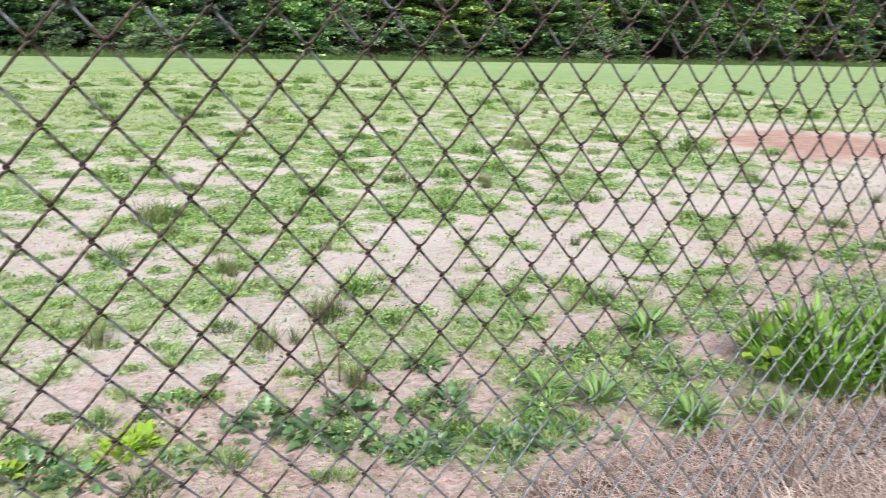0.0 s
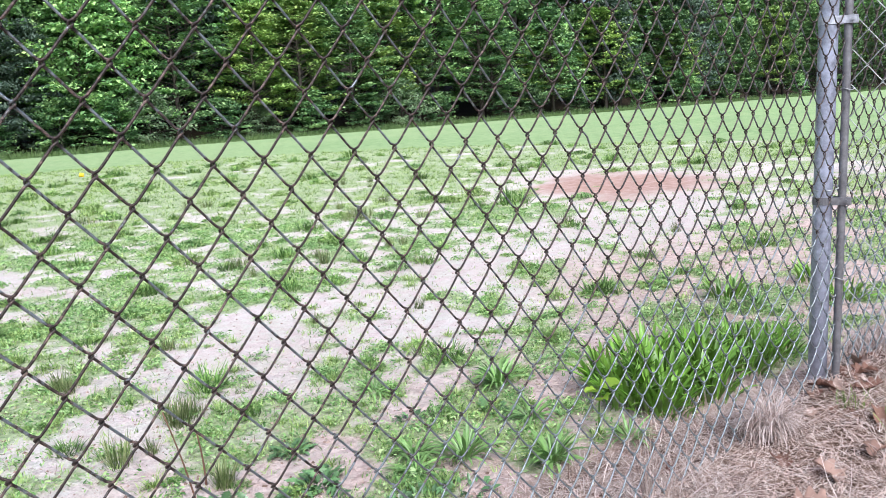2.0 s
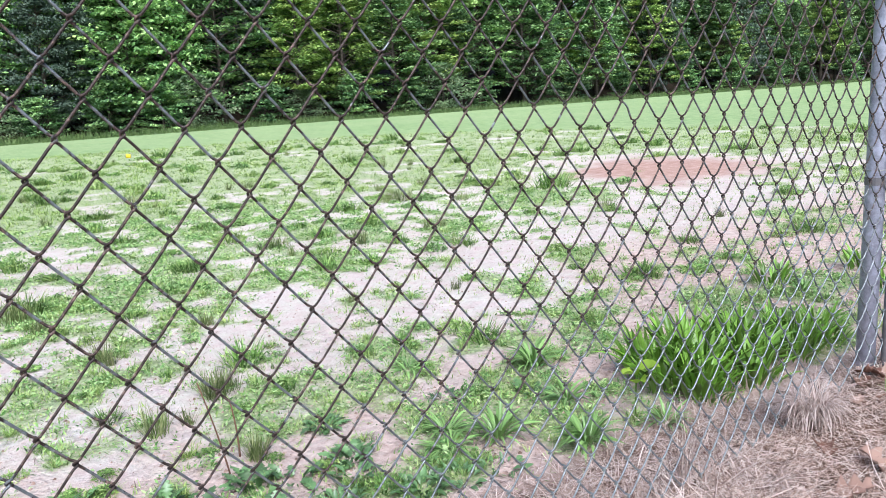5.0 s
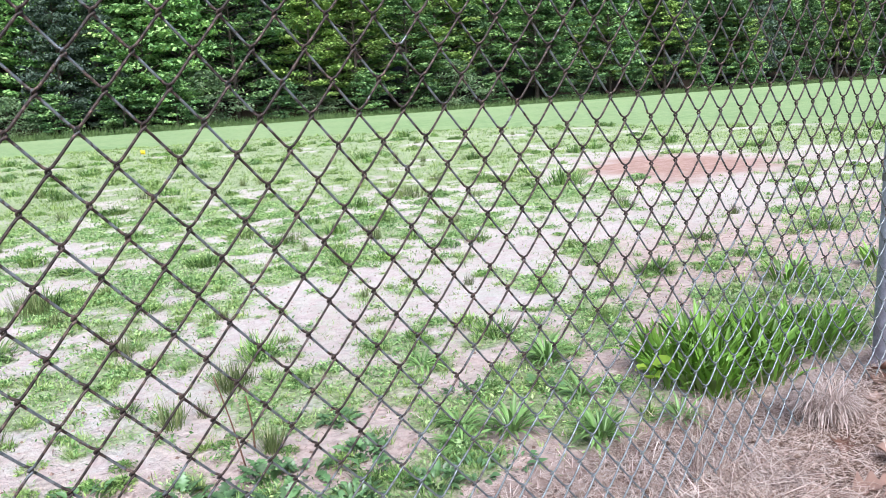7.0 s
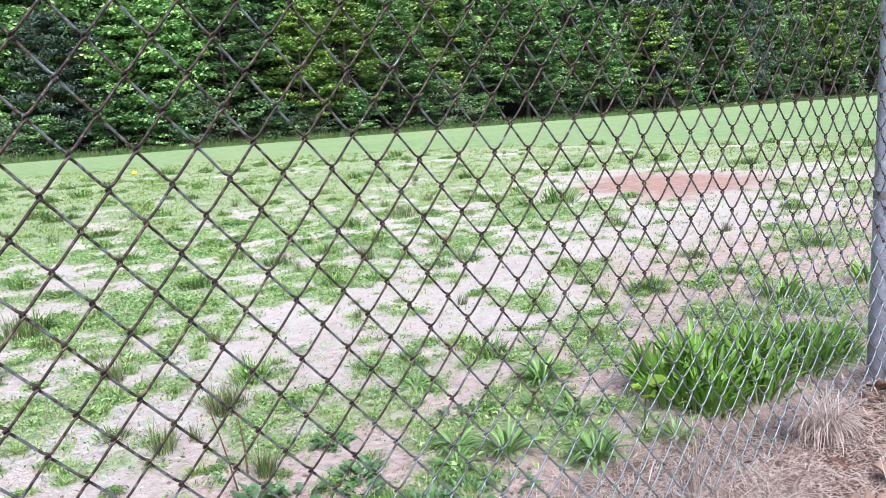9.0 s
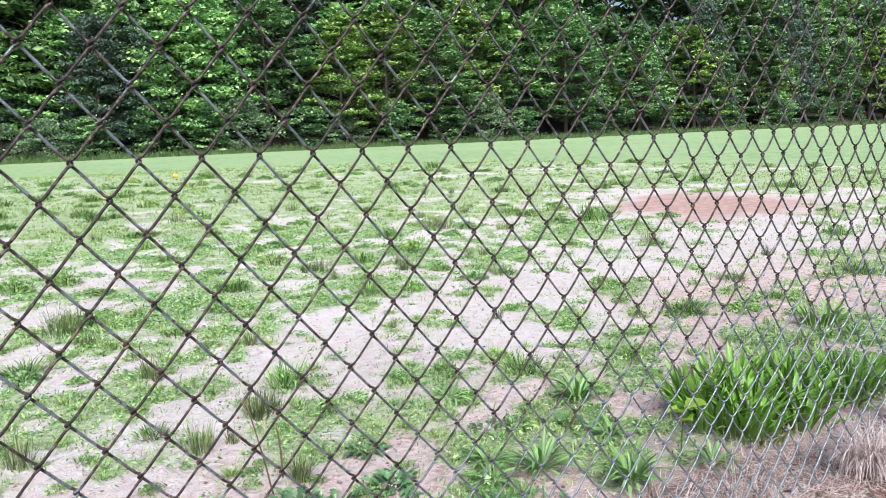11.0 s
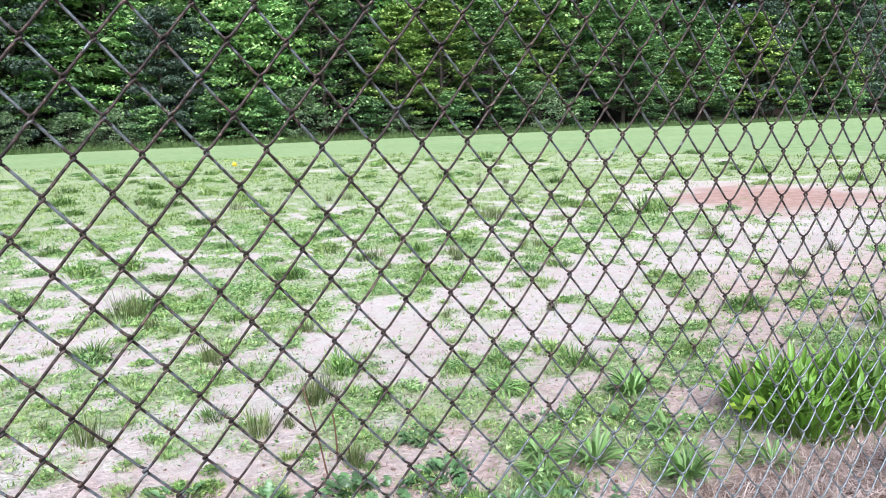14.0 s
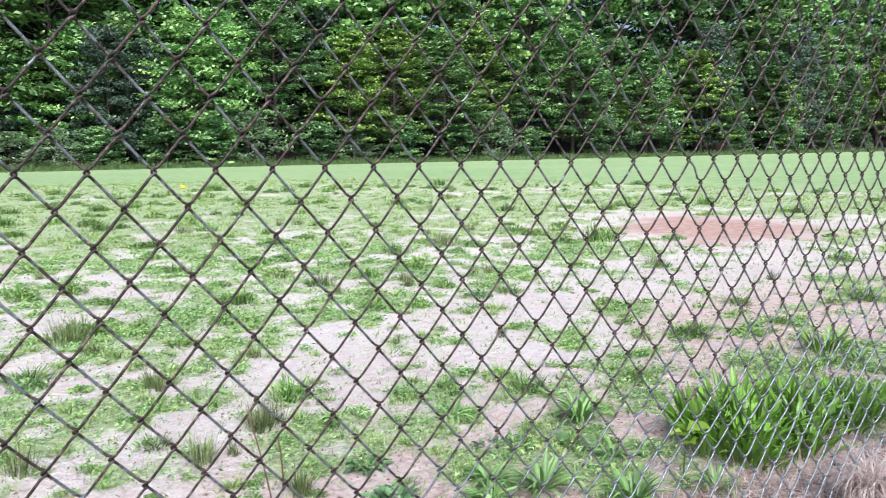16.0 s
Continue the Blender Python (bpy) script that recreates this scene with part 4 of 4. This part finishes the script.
def build_stalks():
    for base, top, r in (((0.490, 0.881), (0.430, 0.875, 0.275), 0.0026), ((0.551, 0.975), (0.538, 0.965, 0.165), 0.0032)):
        b0 = np.array([*base, float(ground_z(*base)) - 0.01])
        t = np.linspace(0, 1, 7)[:, None]
        line = b0 * (1 - t) + np.array(top) * t + np.array([0.004, 0.0, 0.0]) * np.sin(3.1 * t)
        v, f = tube(line, np.linspace(r, r * 0.6, 7), 5)
        tagged(mesh_object("dry_stalk", v, f, MAT_STALK, smooth=True), "thin dry reddish-brown stalk standing in soil", "stalk", group="dry stalks")


def build_verge():
    rng = np.random.RandomState(29)
    n = 42000
    x = -8 + 140 * rng.rand(n) ** 1.3
    y = TREES_Y - 1.9 + 2.6 * rng.rand(n) + 0.5 * (fbm(x, x * 0, 95, 0.3) - 0.5)
    base = lift(np.stack([x, y], -1))
    v, f = blades(base, rng.rand(n) * 6.283, (0.12 + 0.24 * rng.rand(n)) * (0.5 + 0.55 * (y - TREES_Y + 1.9)), 0.014 + 0.014 * rng.rand(n), 0.1 + 0.6 * rng.rand(n), 0.8 * rng.rand(n), rng, 2)
    tagged(mesh_object("verge_grass", v, f, MAT_VERGE), "unmown darker grass along the foot of the wood", "grass", kind="stuff")


build_low_weeds()
build_sprouts()
build_clumps()
build_tufts()
build_plants()
build_stalks()
build_verge()


# ---- straw and litter at the fence ----
def strands(base, yaw, pitch, length, radius, sag, rng):
    """Thin three-sided dry stems of three rings each."""
    n = len(base)
    d = np.stack([np.cos(yaw) * np.cos(pitch), np.sin(yaw) * np.cos(pitch), np.sin(pitch)], -1)
    s = np.stack([-np.sin(yaw), np.cos(yaw), np.zeros(n)], -1)
    u = np.cross(d, s)
    rings = []
    for k, taper in ((0.0, 1.0), (0.5, 0.9), (1.0, 0.45)):
        c = base + d * (length * k)[:, None] + np.stack([s[:, 0] * sag * (k - k * k) * 2, s[:, 1] * sag * (k - k * k) * 2, -np.abs(sag) * k * k], -1)
        for a in (0.0, 2.094, 4.189):
            rings.append(c + (s * math.cos(a) + u * math.sin(a)) * (radius * taper)[:, None])
    verts = np.stack(rings, 1).reshape(-1, 3)
    at = (np.arange(n) * 9)[:, None]
    faces = []
    for k in (0, 3):
        for j in range(3):
            faces += (at + np.array([[k + j, k + (j + 1) % 3, k + 3 + (j + 1) % 3, k + 3 + j]])).tolist()
    return verts, faces


def build_straw():
    rng = np.random.RandomState(37)
    n = 78000
    x = 0.45 + 3.6 * rng.rand(n) ** 1.25
    y = -0.62 + 1.0 * rng.rand(n)
    keep = (y < straw_edge(x) + 0.05 * rng.randn(n)) & (rng.rand(n) > 0.5 * blob(x, y, 2.2, -0.06, 0.30, 0.13, -8))
    x, y = x[keep], y[keep]
    wide = np.random.RandomState(38)  # thinner straw behind and to the right of the walk
    bx, by = -0.8 + 7.0 * wide.rand(34000), -2.4 + 2.65 * wide.rand(34000)
    thin = ((by < -0.62) | (bx > 4.05)) & (by < straw_edge(bx)) & (wide.rand(34000) < smooth(-0.8, 1.2, bx + 0.5 * by + 1.0) * smooth(6.2, 4.6, bx) * smooth(-2.4, -1.5, by))
    x, y = np.concatenate([x, bx[thin]]), np.concatenate([y, by[thin]])
    n = len(x)
    base = lift(np.stack([x, y], -1))
    base[:, 2] += 0.001 + 0.016 * rng.rand(n) ** 2
    v, f = blades(base, rng.rand(n) * 6.283, 0.025 + 0.075 * rng.rand(n) ** 1.5, 0.0008 + 0.0014 * rng.rand(n), 1.45 + 0.16 * rng.randn(n), 0.25 * rng.randn(n), rng, 2)
    tagged(mesh_object("pine_straw", v, f, MAT_STRAW), "loose pinkish-brown pine straw covering the ground", "straw", kind="stuff")
    # taller dead grass bending over along the foot of the fence
    n = 5200
    x = 0.9 + 3.2 * rng.rand(n)
    y = -0.30 + 0.36 * rng.rand(n)
    keep = fbm(x, y, 99, 3.0, 3) > 0.5
    x, y = x[keep], y[keep]
    n = len(x)
    v, f = strands(lift(np.stack([x, y], -1)), rng.rand(n) * 6.283, 0.25 + 0.7 * rng.rand(n), 0.05 + 0.09 * rng.rand(n), 0.0007 + 0.0006 * rng.rand(n), 0.03 * rng.randn(n), rng)
    tagged(mesh_object("dead_grass", v, f, MAT_DEAD), "dry bent grass stems standing in the straw", "dead grass", kind="stuff")


def dead_tuft(name, x, y, n, height, radius, seed, label, lean=0.35, curl=1.9):
    """Dry blades that rise from one root and arch over to the ground."""
    rng = np.random.RandomState(seed)
    a = rng.rand(n) * 6.283
    r = radius * np.sqrt(rng.rand(n))
    base = lift(np.stack([x + r * np.cos(a), y + r * np.sin(a)], -1))
    v, f = blades(base, a + rng.randn(n) * 1.8, height * (0.6 + 0.9 * rng.rand(n)), 0.0009 + 0.0011 * rng.rand(n), lean * (0.2 + rng.rand(n)), curl * (0.5 + 0.7 * rng.rand(n)), rng, 5)
    v[:, 2] = np.maximum(v[:, 2], ground_z(v[:, 0], v[:, 1]) + 0.002)
    return tagged(mesh_object(name, v, f, MAT_DEAD), label, "dead grass")


def dry_leaf(seed, size):
    """A curled lobed oak leaf."""
    rng = np.random.RandomState(seed)
    verts, faces, rows = [], [], 10
    for i in range(rows + 1):
        t = i / rows
        w = 0.42 * size * (math.sin(math.pi * min(1, 0.06 + 0.92 * t)) ** 0.7) * ((1.25, 0.95, 0.45)[i % 3] * (0.8 + 0.4 * rng.rand()))
        curl = 0.9 + 1.1 * rng.rand()
        x = (t - 0.5) * size * 1.5
        z = 0.26 * size * math.sin(3.4 * t + seed)
        verts += [(x, -w, z + curl * w * 0.5), (x, -w * 0.5, z + 0.08 * w), (x, 0, z), (x, w * 0.5, z + 0.1 * w), (x, w, z + curl * w * 0.7)]
    for i in range(rows):
        for j in range(4):
            a = 5 * i + j
            faces.append([a, a + 5, a + 6, a + 1])
    ob = mesh_object("dry_leaf", np.array(verts), faces, MAT_DRYLEAF, smooth=True)
    solid = ob.modifiers.new("thickness", "SOLIDIFY")
    solid.thickness = 0.0006
    return tagged(ob, "curled dry brown oak leaf lying on straw", "dry leaf", group="dry oak leaves")


def build_litter():
    build_straw()
    dead_tuft("dead_grass_tuft", 1.725, 0.015, 900, 0.13, 0.042, 5, "bushy grey-beige tuft of dead grass at the fence", 0.2, 3.2)
    dead_tuft("dead_grass_tuft", 1.245, 0.05, 45, 0.17, 0.014, 6, "thin upright sheaf of pale dead grass stems", 0.12, 0.4)
    dead_tuft("dead_grass_tuft", 2.50, 0.02, 320, 0.10, 0.10, 7, "bent grey-beige dead grass beside the post", 0.6, 2.0)
    dead_tuft("dead_grass_tuft", 2.90, 0.04, 320, 0.10, 0.12, 8, "bent grey-beige dead grass under the fence", 0.6, 2.0)
    dead_tuft("dead_grass_tuft", 1.38, -0.06, 120, 0.08, 0.06, 9, "low sprawling tuft of pale dead grass", 0.8, 2.2)
    rng = random.Random(8)
    for i, (x, y, s) in enumerate(((2.244, -0.022, 0.055), (2.022, 0.0, 0.05), (2.05, -0.03, 0.042), (1.874, -0.035, 0.04), (1.614, -0.088, 0.045), (1.614, -0.206, 0.06), (2.17, -0.059, 0.05), (1.773, -0.26, 0.06), (1.464, -0.216, 0.06), (1.42, 0.10, 0.04), (2.10, -0.10, 0.05), (1.92, -0.20, 0.05))):
        ob = dry_leaf(i, s)
        ob.matrix_basis = pose(x, y, float(ground_z(x, y)) + 0.012, rng.uniform(-25, 25), rng.uniform(-20, 20), rng.uniform(0, 360))
    shapes = [dry_leaf(20 + i, 0.040) for i in range(4)]
    for i in range(34):
        x, y = 2.16 + 0.17 * rng.gauss(0, 1), -0.07 + 0.075 * rng.gauss(0, 1)
        x, y = max(1.93, x), min(0.06, y)
        ob = shapes[i] if i < 4 else copy_thing(shapes[i % 4], Matrix())
        ob.matrix_basis = pose(x, y, float(ground_z(x, y)) + 0.006, rng.uniform(-30, 30), rng.uniform(-30, 30), rng.uniform(0, 360)) @ Matrix.Diagonal((*(rng.uniform(0.45, 0.85),) * 3, 1))
    clod = bmesh.new()
    bmesh.ops.create_icosphere(clod, subdivisions=2, radius=0.02)
    for v in clod.verts:
        v.co *= 1 + 0.35 * noise.noise(v.co * 60)
        v.co.z *= 0.7
    me = bpy.data.meshes.new("clod")
    clod.to_mesh(me)
    clod.free()
    me.materials.append(MAT_BARK)
    ob = tagged(new("clod", me), "small dark rotten clod beside the leaves", "clod")
    ob.matrix_basis = pose(1.865, 0.165, float(ground_z(1.865, 0.165)) + 0.010)
    green = rush_mesh(61, 60, 0.06, 0.04, MAT_GRASS, "grass_sprig")
    tagged(green, "small light green grass sprig in the straw", "grass tuft", group="grass sprigs")
    green.matrix_basis = pose(1.985, -0.10, float(ground_z(1.985, -0.10)))
    other = copy_thing(green, pose(1.93, -0.30, float(ground_z(1.93, -0.30))))
    other.scale = (2.1, 2.1, 2.3)


build_litter()


# ---- marker flag out in the field ----
def build_flag():
    flag = tagged(new("marker_flag"), "small yellow plastic marker flag on a wire in the grass", "flag")
    x, y = 4.42, 16.8
    flag.matrix_basis = pose(x, y, float(ground_z(x, y)), 0, 0, -20)
    v, f = tube([(0, 0, -0.05), (0, 0, 0.07), (0.002, 0, 0.14)], 0.0022, 6)
    mesh_object("stake", v, f, MAT_PIPE, flag)
    n = 7
    verts, faces = [], []
    for i in range(n):
        for z in (0.045, 0.13):
            verts.append((0.10 * i / (n - 1), 0.012 * math.sin(1.1 * i), z - 0.01 * i / n))
    faces = [[2 * i, 2 * i + 2, 2 * i + 3, 2 * i + 1] for i in range(n - 1)]
    sheet = mesh_object("sheet", np.array(verts), faces, MAT_FLAG, flag, smooth=True)
    sheet.modifiers.new("thickness", "SOLIDIFY").thickness = 0.0008


build_flag()


# ---- the second panel, hung on the post by bands ----
def build_panel():
    u = Vector((0.30, -0.954, 0.0))
    panel = tagged(new("fence_panel"), "bright chain-link panel on a thin grey pipe, banded to the post", "fence")
    panel.matrix_basis = pose(POST[0], POST[1], 0, ry=POST_LEAN) @ Matrix(((u.x, -u.y, 0, 0), (u.y, u.x, 0, 0), (0, 0, 1, 0), (0, 0, 0, 1)))
    off = 0.050
    v, f = lathe([(0.0100, 0.095), (0.0110, 0.10), (0.0110, 0.7), (0.0110, 1.3), (0.0110, 1.86)], 14)
    v[:, 0] += off
    mesh_object("upright", v, f, MAT_PIPE, panel, "thin dull grey pipe", smooth=True)
    for z, mat in ((1.135, MAT_BAND), (0.628, MAT_PIPE)):
        # a strap that runs round the post and grips the pipe
        r, wide, hgt, thick = 0.0280, off + 0.022, 0.011, 0.0035
        outline = []
        for k in range(17):
            a = radians(50 + 260 * k / 16)
            outline.append((r * math.cos(a), r * math.sin(a)))
        outline += [(off * 0.9, -0.0145), (wide, -0.0135), (wide + 0.003, 0.0), (wide, 0.0135), (off * 0.9, 0.0145)]
        m = len(outline)
        verts = [(x * s, y * s, z + h) for s, h in ((1.0, -hgt), (1.0, hgt), (1 - thick / r, hgt), (1 - thick / r, -hgt)) for x, y in outline]
        faces = [[k * m + i, k * m + (i + 1) % m, ((k + 1) % 4) * m + (i + 1) % m, ((k + 1) % 4) * m + i] for k in range(4) for i in range(m)]
        band = mesh_object("band", np.array(verts), faces, mat, panel, "flat steel clamp band")
        v, f = lathe([(0.0055, -0.018), (0.0055, -0.014), (0.003, -0.0135), (0.003, 0.0135), (0.0055, 0.014), (0.0055, 0.018)], 6)
        bolt = mesh_object("bolt", v, f, mat, band)
        bolt.matrix_basis = pose(off + 0.012, 0, z, 90)
    w, h = 0.080, 0.096
    for col in range(0, 22):
        pts = link_wire(col, 4, 38, w, h)
        pts[:, 0] += off + 0.010
        v, f = tube(pts, 0.0014, 5)
        mesh_object("wire", v, f, MAT_WIRE_NEW, panel, smooth=True)
    for z in (0.40, 0.945, 1.45):
        a = np.linspace(0, 2 * np.pi, 13)
        ring = np.stack([off + 0.003 + 0.017 * np.cos(a), 0.0135 * np.sin(a), z + 0.003 * np.sin(2 * a)], -1)
        v, f = tube(ring, 0.0015, 5)
        mesh_object("tie", v, f, MAT_WIRE_NEW, panel, "twisted zinc wire tie", smooth=True)


build_panel()


def build_ties():
    for z in (0.665, 1.25):
        a = np.linspace(0, 2 * np.pi, 17)
        ring = np.stack([POST[0] + math.tan(radians(POST_LEAN)) * z + 0.030 * np.cos(a), POST[1] - 0.006 + 0.036 * np.sin(a), z + 0.006 * np.cos(a)], -1)
        v, f = tube(ring, 0.0018, 5)
        mesh_object("tie", v, f, MAT_WIRE_NEW, fence, "zinc wire tie round the post", smooth=True)


build_ties()
